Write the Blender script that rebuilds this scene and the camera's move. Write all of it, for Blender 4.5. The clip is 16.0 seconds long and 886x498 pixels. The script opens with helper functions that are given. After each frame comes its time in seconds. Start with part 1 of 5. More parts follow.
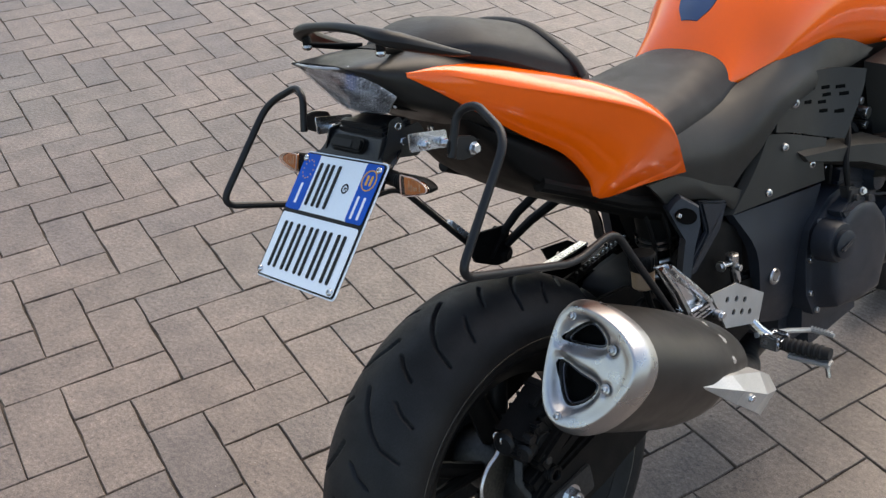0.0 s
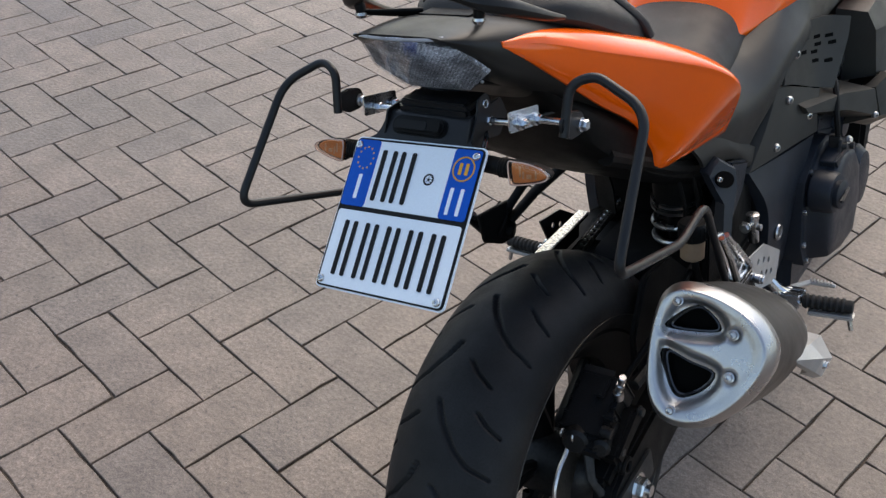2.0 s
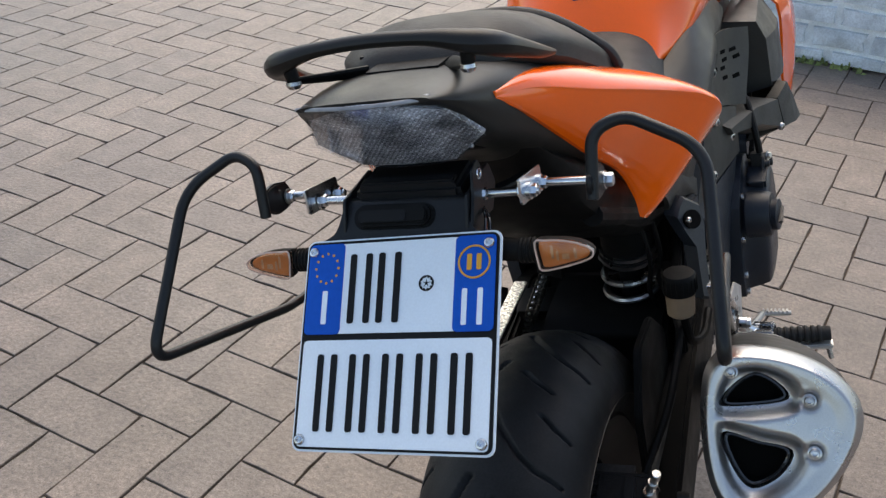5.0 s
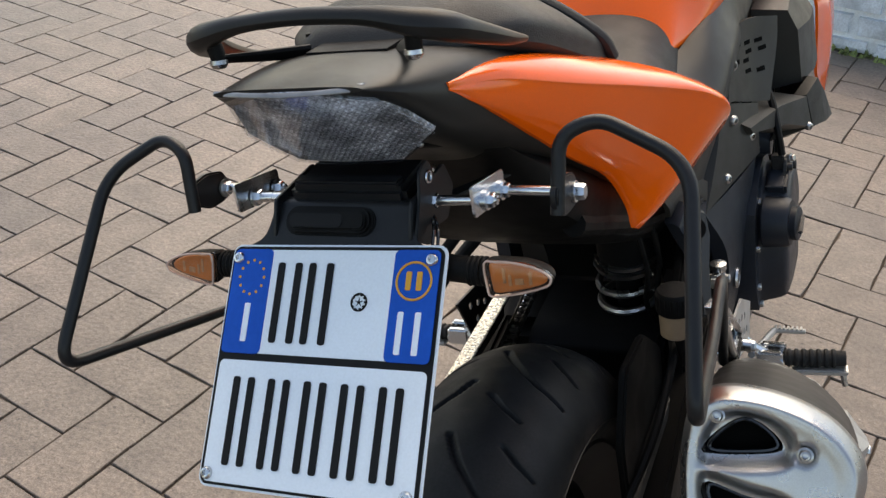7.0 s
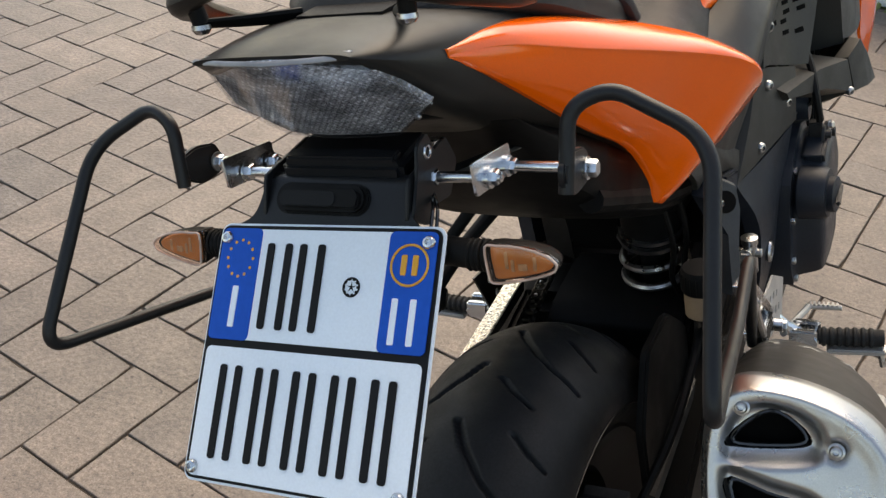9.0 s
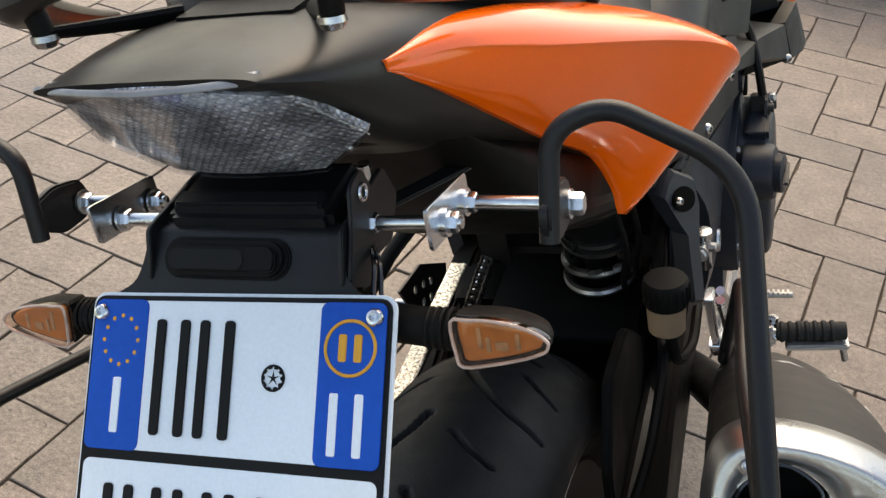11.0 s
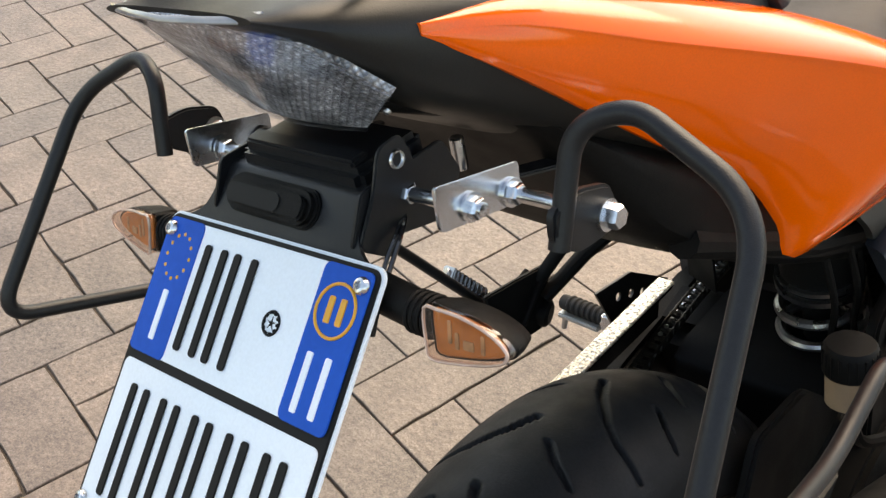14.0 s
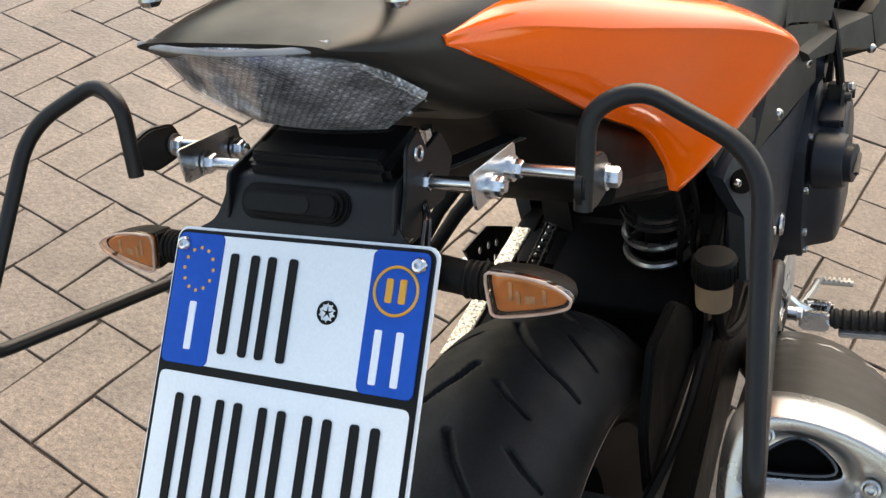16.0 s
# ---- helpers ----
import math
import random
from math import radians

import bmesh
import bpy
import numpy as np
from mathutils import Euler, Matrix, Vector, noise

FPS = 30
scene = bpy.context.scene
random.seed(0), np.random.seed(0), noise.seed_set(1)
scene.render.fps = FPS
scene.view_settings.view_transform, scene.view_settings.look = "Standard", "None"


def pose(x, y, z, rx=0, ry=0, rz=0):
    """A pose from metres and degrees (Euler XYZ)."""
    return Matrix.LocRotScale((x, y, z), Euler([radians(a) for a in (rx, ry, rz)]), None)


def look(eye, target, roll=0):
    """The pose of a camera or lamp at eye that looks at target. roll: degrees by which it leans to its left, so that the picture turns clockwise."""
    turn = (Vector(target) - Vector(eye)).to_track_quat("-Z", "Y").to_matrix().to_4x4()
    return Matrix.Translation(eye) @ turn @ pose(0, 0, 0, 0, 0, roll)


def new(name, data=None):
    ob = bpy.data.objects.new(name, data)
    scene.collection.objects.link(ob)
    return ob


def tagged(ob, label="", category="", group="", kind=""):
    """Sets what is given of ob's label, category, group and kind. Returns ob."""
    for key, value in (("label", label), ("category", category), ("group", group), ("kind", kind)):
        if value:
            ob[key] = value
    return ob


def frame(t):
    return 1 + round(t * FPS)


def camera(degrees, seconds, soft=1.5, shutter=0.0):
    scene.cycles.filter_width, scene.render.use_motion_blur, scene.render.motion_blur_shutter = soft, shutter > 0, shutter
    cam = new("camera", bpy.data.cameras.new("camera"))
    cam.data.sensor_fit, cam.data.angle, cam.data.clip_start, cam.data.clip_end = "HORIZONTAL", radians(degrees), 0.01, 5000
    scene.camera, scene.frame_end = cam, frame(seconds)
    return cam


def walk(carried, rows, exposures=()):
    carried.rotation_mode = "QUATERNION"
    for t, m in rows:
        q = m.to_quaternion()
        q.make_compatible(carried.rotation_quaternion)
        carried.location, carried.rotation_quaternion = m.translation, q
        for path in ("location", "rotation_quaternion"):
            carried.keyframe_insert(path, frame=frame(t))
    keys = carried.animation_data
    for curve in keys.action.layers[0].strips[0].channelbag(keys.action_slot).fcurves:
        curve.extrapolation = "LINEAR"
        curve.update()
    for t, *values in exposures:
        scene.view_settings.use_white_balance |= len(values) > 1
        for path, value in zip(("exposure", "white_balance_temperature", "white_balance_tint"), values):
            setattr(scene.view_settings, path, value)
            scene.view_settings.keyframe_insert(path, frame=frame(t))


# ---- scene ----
cam = camera(48.9, 16.0, soft=1.4)
PATH = [
    (0, (0.691, -0.828, 1.481), (-0.52, 0.308, 0.366), -0.5),
    (0.5, (0.614, -0.999, 1.495), (-0.472, 0.267, 0.391), 0.2),
    (1, (0.548, -1.052, 1.484), (-0.433, 0.297, 0.381), 4.0),
    (1.5, (0.419, -0.995, 1.46), (-0.545, 0.361, 0.349), 1.6),
    (2, (0.314, -0.945, 1.427), (-0.529, 0.427, 0.242), 3.8),
    (2.5, (0.229, -0.918, 1.411), (-0.48, 0.488, 0.178), 3.3),
    (3, (0.145, -0.893, 1.372), (-0.46, 0.56, 0.138), 4.1),
    (3.5, (0.114, -0.867, 1.334), (-0.461, 0.613, 0.118), 4.0),
    (4, (0.099, -0.84, 1.315), (-0.496, 0.665, 0.141), 2.9),
    (4.5, (0.077, -0.82, 1.308), (-0.487, 0.717, 0.158), 2.5),
    (5, (0.037, -0.824, 1.302), (-0.475, 0.801, 0.254), 1.1),
    (7.5, (0.07, -0.674, 1.267), (-0.498, 0.891, 0.159), 3.1),
    (8, (0.071, -0.673, 1.27), (-0.508, 0.882, 0.153), 2.6),
    (8.5, (0.067, -0.669, 1.265), (-0.54, 0.856, 0.121), 2.3),
    (9, (0.069, -0.634, 1.252), (-0.542, 0.873, 0.088), 1.8),
    (9.5, (0.049, -0.582, 1.237), (-0.512, 0.937, 0.063), 2.5),
    (12, (-0.026, -0.488, 1.201), (-0.381, 1.042, -0.037), 3.0),
    (12.5, (-0.024, -0.493, 1.203), (-0.379, 1.042, -0.03), 3.1),
    (13, (0.012, -0.508, 1.219), (-0.415, 1.042, 0.029), 3.0),
    (13.5, (0.106, -0.45, 1.221), (-0.769, 0.882, 0.014), 0.6),
    (14, (0.122, -0.403, 1.189), (-0.889, 0.79, -0.057), -0.2),
    (14.5, (0.131, -0.386, 1.186), (-0.919, 0.782, -0.052), -0.9),
    (15, (0.136, -0.388, 1.19), (-0.915, 0.781, -0.046), -1.0),
    (15.5, (0.116, -0.425, 1.204), (-0.864, 0.775, -0.06), -0.7),
    (16, (0.02, -0.533, 1.239), (-0.518, 0.901, -0.047), 3.7),
]
walk(cam, [(t, look(eye, target, roll)) for t, eye, target, roll in PATH],
     [(0, 1.0, 7700, 10), (1.0, 0.93, 7550, 10), (2.0, 0.77, 7350, 10), (3.5, 0.7, 7250, 10), (5.0, 0.8, 7500, 10), (8.0, 0.89, 8550, 10), (9.5, 0.96, 8650, 10), (12.5, 1.36, 9000, 10), (13.5, 1.47, 9100, 10), (15.5, 1.47, 9100, 10), (16.0, 1.37, 9000, 10)])
from mathutils.geometry import delaunay_2d_cdt


# ---- world and light ----
SUN_AZ, SUN_EL = radians(-14), radians(50)
world = bpy.data.worlds.new("sky")
scene.world = world
world.use_nodes = True
wn = world.node_tree
sky = wn.nodes.new("ShaderNodeTexSky")
sky.sky_type = "NISHITA"
sky.sun_disc = False
sky.sun_elevation, sky.sun_rotation = SUN_EL, SUN_AZ
sky.dust_density, sky.air_density = 1.5, 1.0
wn.links.new(sky.outputs[0], wn.nodes["Background"].inputs[0])
wn.nodes["Background"].inputs[1].default_value = 0.18
sun = new("sun", bpy.data.lights.new("sun", "SUN"))
sun.data.energy, sun.data.angle, sun.data.color = 1.15, radians(50), (1.0, 0.93, 0.84)
sun.matrix_world = look((0, 0, 6), Vector((0, 0, 6)) - Vector((math.sin(SUN_AZ) * math.cos(SUN_EL), math.cos(SUN_AZ) * math.cos(SUN_EL), math.sin(SUN_EL))))


# ---- materials ----
def material(name, colour, rough=0.5, metal=0.0, grain=0.0, grain_scale=200.0, stain=0.0, stain_scale=12.0, bump=0.0, bump_scale=300.0,
             coat=0.0, spec=0.5, transmission=0.0, vary=0.0, ior=1.45, rough_vary=0.0, flat=False):
    """A principled material with fine grain, broader stains and relief, all in object space."""
    m = bpy.data.materials.new(name)
    m.use_nodes = True
    nt = m.node_tree
    b = nt.nodes["Principled BSDF"]
    b.inputs["Base Color"].default_value = (*colour, 1)
    b.inputs["Roughness"].default_value = rough
    b.inputs["Metallic"].default_value = metal
    b.inputs["Coat Weight"].default_value = coat
    b.inputs["Coat Roughness"].default_value = 0.04
    b.inputs["Specular IOR Level"].default_value = spec
    b.inputs["Transmission Weight"].default_value = transmission
    b.inputs["IOR"].default_value = ior
    tc = nt.nodes.new("ShaderNodeTexCoord")

    def noise_at(scale, detail=4.0):
        n = nt.nodes.new("ShaderNodeTexNoise")
        n.inputs["Scale"].default_value, n.inputs["Detail"].default_value = scale, detail
        nt.links.new(tc.outputs["Object"], n.inputs["Vector"])
        return n

    def span(src, lo, hi):
        r = nt.nodes.new("ShaderNodeMapRange")
        r.inputs["From Min"].default_value, r.inputs["From Max"].default_value = 0.3, 0.7
        r.inputs["To Min"].default_value, r.inputs["To Max"].default_value = lo, hi
        nt.links.new(src, r.inputs["Value"])
        return r.outputs["Result"]

    last = None
    for amount, scale in ((grain, grain_scale), (stain, stain_scale)):
        if amount:
            fac = span(noise_at(scale).outputs["Fac"], 1 - amount, 1 + amount)
            if last is None:
                last = fac
            else:
                mul = nt.nodes.new("ShaderNodeMath")
                mul.operation = "MULTIPLY"
                nt.links.new(last, mul.inputs[0]), nt.links.new(fac, mul.inputs[1])
                last = mul.outputs[0]
    if last is not None:
        vm = nt.nodes.new("ShaderNodeVectorMath")
        vm.operation = "SCALE"
        vm.inputs[0].default_value = colour
        nt.links.new(last, vm.inputs["Scale"])
        nt.links.new(vm.outputs[0], b.inputs["Base Color"])
    if rough_vary:
        nt.links.new(span(noise_at(stain_scale * 2.3).outputs["Fac"], max(0.02, rough - rough_vary), min(1, rough + rough_vary)), b.inputs["Roughness"])
    if bump:
        bp = nt.nodes.new("ShaderNodeBump")
        bp.inputs["Strength"].default_value, bp.inputs["Distance"].default_value = bump, 0.001
        nt.links.new(noise_at(bump_scale).outputs["Fac"], bp.inputs["Height"])
        nt.links.new(bp.outputs[0], b.inputs["Normal"])
    return m


ORANGE = material("orange_paint", (0.98, 0.126, 0.005), 0.18, grain=0.05, grain_scale=900, stain=0.04, stain_scale=9, coat=0.55, spec=0.3, rough_vary=0.05)
PLASTIC = material("black_plastic", (0.0055, 0.0054, 0.0053), 0.55, grain=0.2, grain_scale=500, stain=0.15, bump=0.25, bump_scale=900, rough_vary=0.08, spec=0.14)
GREY_PLASTIC = material("dark_grey_panel", (0.025, 0.024, 0.0212), 0.46, grain=0.12, grain_scale=600, stain=0.12, bump=0.15, bump_scale=1100, rough_vary=0.06, spec=0.3)
COWL = material("satin_black_cowl", (0.014, 0.0134, 0.0124), 0.42, grain=0.1, grain_scale=700, stain=0.1, bump=0.12, bump_scale=1200, rough_vary=0.06, spec=0.3)
VINYL = material("seat_vinyl", (0.022, 0.0215, 0.021), 0.55, grain=0.15, grain_scale=500, stain=0.15, bump=0.5, bump_scale=700, rough_vary=0.06, spec=0.3)
GLOSS = material("gloss_black", (0.012, 0.012, 0.013), 0.18, stain=0.2, coat=0.6, rough_vary=0.06)
RUBBER = material("tyre_rubber", (0.0105, 0.0109, 0.0115), 0.56, grain=0.25, grain_scale=420, stain=0.3, stain_scale=18, bump=0.3, bump_scale=900, rough_vary=0.08, spec=0.26)
RIM = material("satin_black_rim", (0.006, 0.006, 0.006), 0.45, stain=0.3, spec=0.2)
PEG_RUBBER = material("peg_rubber", (0.018, 0.018, 0.018), 0.7, grain=0.2, stain=0.2, spec=0.3)
RACK = material("rack_black_coat", (0.01, 0.0108, 0.0122), 0.36, grain=0.15, grain_scale=600, stain=0.2, bump=0.2, bump_scale=1500, rough_vary=0.08, spec=0.3)
ENGINE = material("engine_black", (0.017, 0.0205, 0.027), 0.38, grain=0.2, grain_scale=500, stain=0.25, bump=0.3, bump_scale=1000, rough_vary=0.08, spec=0.3)
DARK = material("dark_steel", (0.03, 0.03, 0.03), 0.5, metal=0.4, grain=0.3, stain=0.3, rough_vary=0.1)
ZINC = material("zinc_plated_steel", (0.62, 0.64, 0.66), 0.24, metal=1.0, grain=0.1, grain_scale=600, stain=0.15, rough_vary=0.08)
STEEL = material("bright_steel", (0.5, 0.5, 0.5), 0.3, metal=1.0, grain=0.12, grain_scale=500, stain=0.2, rough_vary=0.1)
ALUMINIUM = material("satin_aluminium", (0.44, 0.44, 0.44), 0.3, metal=0.95, grain=0.08, grain_scale=900, stain=0.1, bump=0.2, bump_scale=1800, rough_vary=0.05)
DISC = material("lit_disc_steel", (0.62, 0.62, 0.63), 0.38, metal=0.85, grain=0.2, grain_scale=500, stain=0.2, rough_vary=0.1)
CAST = material("bare_alloy", (0.46, 0.46, 0.45), 0.4, metal=0.6, grain=0.12, grain_scale=700, stain=0.15, rough_vary=0.08)
CAN = material("muffler_sleeve", (0.05, 0.048, 0.046), 0.4, metal=0.7, grain=0.08, grain_scale=900, stain=0.15, rough_vary=0.06)
FOIL = material("flecked_alloy_strip", (0.78, 0.72, 0.6), 0.34, metal=0.75, grain=0.95, grain_scale=330, stain=0.2, bump=1.0, bump_scale=330)
CHAIN = material("chain_steel", (0.09, 0.085, 0.075), 0.45, metal=0.9, grain=0.3, stain=0.3)
WHITE = material("plate_white", (0.77, 0.83, 0.88), 0.4, grain=0.03, grain_scale=500, stain=0.03, coat=0.2)
BLUE = material("plate_blue", (0.0005, 0.085, 0.45), 0.5, grain=0.05, stain=0.05, spec=0.1)
INK = material("plate_black", (0.008, 0.008, 0.0085), 0.5, stain=0.2, spec=0.18)
YELLOW = material("plate_yellow", (0.72, 0.34, 0.03), 0.4)
AMBER = material("amber_bulb_cover", (0.46, 0.15, 0.028), 0.3, stain=0.25, stain_scale=60, coat=0.5)
PALE = material("pale_reservoir_plastic", (0.27, 0.18, 0.115), 0.4, stain=0.2, stain_scale=30)
BOWL = material("lamp_bowl", (0.42, 0.24, 0.12), 0.35, stain=0.4, stain_scale=120, bump=0.6, bump_scale=200)
# near-black without sheen: the shade inside outlets, slots and a recess, as colour
VOID = material("opening_shade", (0.003, 0.003, 0.003), 0.9, spec=0.05)
PINK = material("pale_lens_edge", (0.5, 0.36, 0.3), 0.15, coat=0.6, stain=0.3, stain_scale=80)
TRIM = material("clear_lens_lip", (0.2, 0.2, 0.205), 0.16, coat=0.6, spec=0.6, stain=0.3, stain_scale=60)
DECAL = material("dark_blue_decal", (0.02, 0.045, 0.11), 0.18, coat=0.6, stain=0.1)


def clear_material(name, tint, rough=0.05):
    m = bpy.data.materials.new(name)
    m.use_nodes = True
    nt = m.node_tree
    nt.nodes.clear()
    out, mix = nt.nodes.new("ShaderNodeOutputMaterial"), nt.nodes.new("ShaderNodeMixShader")
    tr, gl, fr, pw = nt.nodes.new("ShaderNodeBsdfTransparent"), nt.nodes.new("ShaderNodeBsdfGlossy"), nt.nodes.new("ShaderNodeLayerWeight"), nt.nodes.new("ShaderNodeMapRange")
    tr.inputs[0].default_value = (*tint, 1)
    gl.inputs["Roughness"].default_value = rough
    fr.inputs["Blend"].default_value = 0.35
    pw.inputs["To Min"].default_value, pw.inputs["To Max"].default_value = 0.03, 0.3
    nt.links.new(fr.outputs["Facing"], pw.inputs["Value"])
    nt.links.new(pw.outputs[0], mix.inputs[0]), nt.links.new(tr.outputs[0], mix.inputs[1]), nt.links.new(gl.outputs[0], mix.inputs[2])
    nt.links.new(mix.outputs[0], out.inputs[0])
    return m


CLEAR = clear_material("clear_lens", (0.93, 0.94, 0.96), 0.1)
CLEAR_AMBER = clear_material("clear_pinkish_lens", (0.95, 0.84, 0.78))


def prism_material():
    """The faceted reflector behind a clear tail lamp: small square prisms in bright metal, their glints and dark
    patches put into the colour.
    """
    m = material("lamp_reflector", (0.5, 0.5, 0.53), 0.28, metal=0.3)
    nt = m.node_tree
    b = nt.nodes["Principled BSDF"]
    tc = nt.nodes.new("ShaderNodeTexCoord")
    mp = nt.nodes.new("ShaderNodeMapping")
    mp.inputs["Rotation"].default_value = (0.0, radians(45), 0.0)
    vor = nt.nodes.new("ShaderNodeTexVoronoi")
    vor.inputs["Scale"].default_value = 300
    vor.inputs["Randomness"].default_value = 0.12
    noi = nt.nodes.new("ShaderNodeTexNoise")
    noi.inputs["Scale"].default_value, noi.inputs["Detail"].default_value = 38, 3
    rng_ = nt.nodes.new("ShaderNodeMapRange")
    rng_.inputs["From Min"].default_value, rng_.inputs["From Max"].default_value = 0.0, 1.0
    rng_.inputs["To Min"].default_value, rng_.inputs["To Max"].default_value = 0.65, 1.25
    mul = nt.nodes.new("ShaderNodeMath")
    mul.operation = "MULTIPLY"
    sep = nt.nodes.new("ShaderNodeSeparateColor")
    vm = nt.nodes.new("ShaderNodeVectorMath")
    vm.operation = "SCALE"
    bp = nt.nodes.new("ShaderNodeBump")
    bp.inputs["Strength"].default_value, bp.inputs["Distance"].default_value = 1.0, 0.003
    nt.links.new(tc.outputs["Object"], mp.inputs[0]), nt.links.new(mp.outputs[0], vor.inputs["Vector"])
    nt.links.new(tc.outputs["Object"], noi.inputs["Vector"])
    # painted sparkle: bright cell centres, and broad lighter and darker patches
    dot, patchy = nt.nodes.new("ShaderNodeMapRange"), nt.nodes.new("ShaderNodeMapRange")
    dot.inputs["From Min"].default_value, dot.inputs["From Max"].default_value = 0.25, 0.45
    dot.inputs["To Min"].default_value, dot.inputs["To Max"].default_value = 1.6, 0.8
    patchy.inputs["From Min"].default_value, patchy.inputs["From Max"].default_value = 0.36, 0.64
    patchy.inputs["To Min"].default_value, patchy.inputs["To Max"].default_value = 0.2, 0.62
    dots = nt.nodes.new("ShaderNodeMath")
    dots.operation = "MULTIPLY"
    nt.links.new(vor.outputs["Color"], sep.inputs[0]), nt.links.new(sep.outputs[0], rng_.inputs["Value"])
    nt.links.new(vor.outputs["Distance"], dot.inputs["Value"]), nt.links.new(noi.outputs["Fac"], patchy.inputs["Value"])
    nt.links.new(rng_.outputs[0], dots.inputs[0]), nt.links.new(dot.outputs[0], dots.inputs[1])
    nt.links.new(dots.outputs[0], mul.inputs[0]), nt.links.new(patchy.outputs[0], mul.inputs[1])
    nt.links.new(mul.outputs[0], vm.inputs["Scale"])
    vm.inputs[0].default_value = (1.15, 1.17, 1.22)
    nt.links.new(vm.outputs[0], b.inputs["Base Color"])
    nt.links.new(vor.outputs["Distance"], bp.inputs["Height"]), nt.links.new(bp.outputs[0], b.inputs["Normal"])
    return m


REFLECTOR = prism_material()


def paving_material(name, island):
    """Worn concrete pavers: each its own tone, with fine sand grain, pale flecks and soft dirt."""
    m = bpy.data.materials.new(name)
    m.use_nodes = True
    nt = m.node_tree
    b = nt.nodes["Principled BSDF"]
    b.inputs["Specular IOR Level"].default_value = 0.5
    geo = nt.nodes.new("ShaderNodeNewGeometry")
    if island:
        rnd = geo.outputs["Random Per Island"]
    else:
        rnd = nt.nodes.new("ShaderNodeObjectInfo").outputs["Random"]
    ramp = nt.nodes.new("ShaderNodeValToRGB")
    ramp.color_ramp.elements[0].color = (0.138, 0.111, 0.096, 1)
    ramp.color_ramp.elements[1].color = (0.19, 0.148, 0.12, 1)
    e = ramp.color_ramp.elements.new(0.5)
    e.color = (0.172, 0.131, 0.104, 1)
    nt.links.new(rnd, ramp.inputs[0])

    def noise_at(scale, detail, lo, hi, a=0.3, z=0.7):
        n = nt.nodes.new("ShaderNodeTexNoise")
        n.inputs["Scale"].default_value, n.inputs["Detail"].default_value = scale, detail
        r = nt.nodes.new("ShaderNodeMapRange")
        r.inputs["From Min"].default_value, r.inputs["From Max"].default_value = a, z
        r.inputs["To Min"].default_value, r.inputs["To Max"].default_value = lo, hi
        nt.links.new(geo.outputs["Position"], n.inputs["Vector"]), nt.links.new(n.outputs["Fac"], r.inputs["Value"])
        return r.outputs[0], n.outputs["Fac"]

    fine, _ = noise_at(330, 6, 0.66, 1.34)
    coarse, height = noise_at(95, 5, 0.74, 1.22)
    mid, _ = noise_at(14, 5, 0.8, 1.16)
    broad, _ = noise_at(2.2, 3, 0.82, 1.12)
    pits, _ = noise_at(85, 4, 0.5, 1.0, 0.27, 0.37)
    flecks, _ = noise_at(110, 2, 0.0, 0.7, 0.72, 0.8)
    drift, _ = noise_at(0.9, 2, 0.0, 0.6, 0.45, 0.7)
    grey = nt.nodes.new("ShaderNodeMix")
    grey.data_type = "RGBA"
    grey.inputs["B"].default_value = (0.141, 0.122, 0.1, 1)
    nt.links.new(drift, grey.inputs["Factor"]), nt.links.new(ramp.outputs[0], grey.inputs["A"])
    prev = grey.outputs["Result"]
    for f in (fine, coarse, mid, broad, pits):
        vm = nt.nodes.new("ShaderNodeVectorMath")
        vm.operation = "SCALE"
        nt.links.new(prev, vm.inputs[0]), nt.links.new(f, vm.inputs["Scale"])
        prev = vm.outputs[0]
    mix = nt.nodes.new("ShaderNodeMix")
    mix.data_type = "RGBA"
    mix.inputs["B"].default_value = (0.4, 0.35, 0.31, 1)
    nt.links.new(flecks, mix.inputs["Factor"]), nt.links.new(prev, mix.inputs["A"])
    nt.links.new(mix.outputs["Result"], b.inputs["Base Color"])
    b.inputs["Roughness"].default_value = 0.5
    bp = nt.nodes.new("ShaderNodeBump")
    bp.inputs["Strength"].default_value, bp.inputs["Distance"].default_value = 0.55, 0.004
    nt.links.new(height, bp.inputs["Height"]), nt.links.new(bp.outputs[0], b.inputs["Normal"])
    return m


PAVER, PAVERS_FAR = paving_material("paver_concrete", False), paving_material("paver_concrete_far", True)
SAND = material("joint_sand", (0.068, 0.052, 0.039), 0.95, grain=0.3, grain_scale=300, stain=0.5, stain_scale=7)
STONE = material("wall_stone", (0.56, 0.61, 0.65), 0.7, grain=0.15, grain_scale=160, stain=0.3, stain_scale=12, bump=0.6, bump_scale=60)
MORTAR = material("wall_mortar", (0.78, 0.82, 0.84), 0.85, grain=0.1, grain_scale=200, stain=0.18, stain_scale=14, bump=0.8, bump_scale=120)
MOSS = material("moss", (0.16, 0.2, 0.07), 0.9, grain=0.4, grain_scale=120, stain=0.3)


# ---- mesh helpers ----
WIDE, LONG = 1.014, 1.0075  # the bodywork over the drawn one
RIGID = []  # wheels and walls, which keep their drawn length


def part(name, bm, mat, parent=None, label="", sharp=34):
    """Links a bmesh as one mesh object under a thing or a part."""
    if parent is not None and parent not in RIGID:
        bmesh.ops.scale(bm, vec=(WIDE, LONG, 1), verts=bm.verts)
    bmesh.ops.recalc_face_normals(bm, faces=bm.faces)
    me = bpy.data.meshes.new(name)
    bm.to_mesh(me)
    bm.free()
    for p in me.polygons:
        p.use_smooth = True
    me.set_sharp_from_angle(angle=radians(sharp))
    me.materials.append(mat)
    ob = new(name, me)
    ob.parent = parent
    return tagged(ob, label)


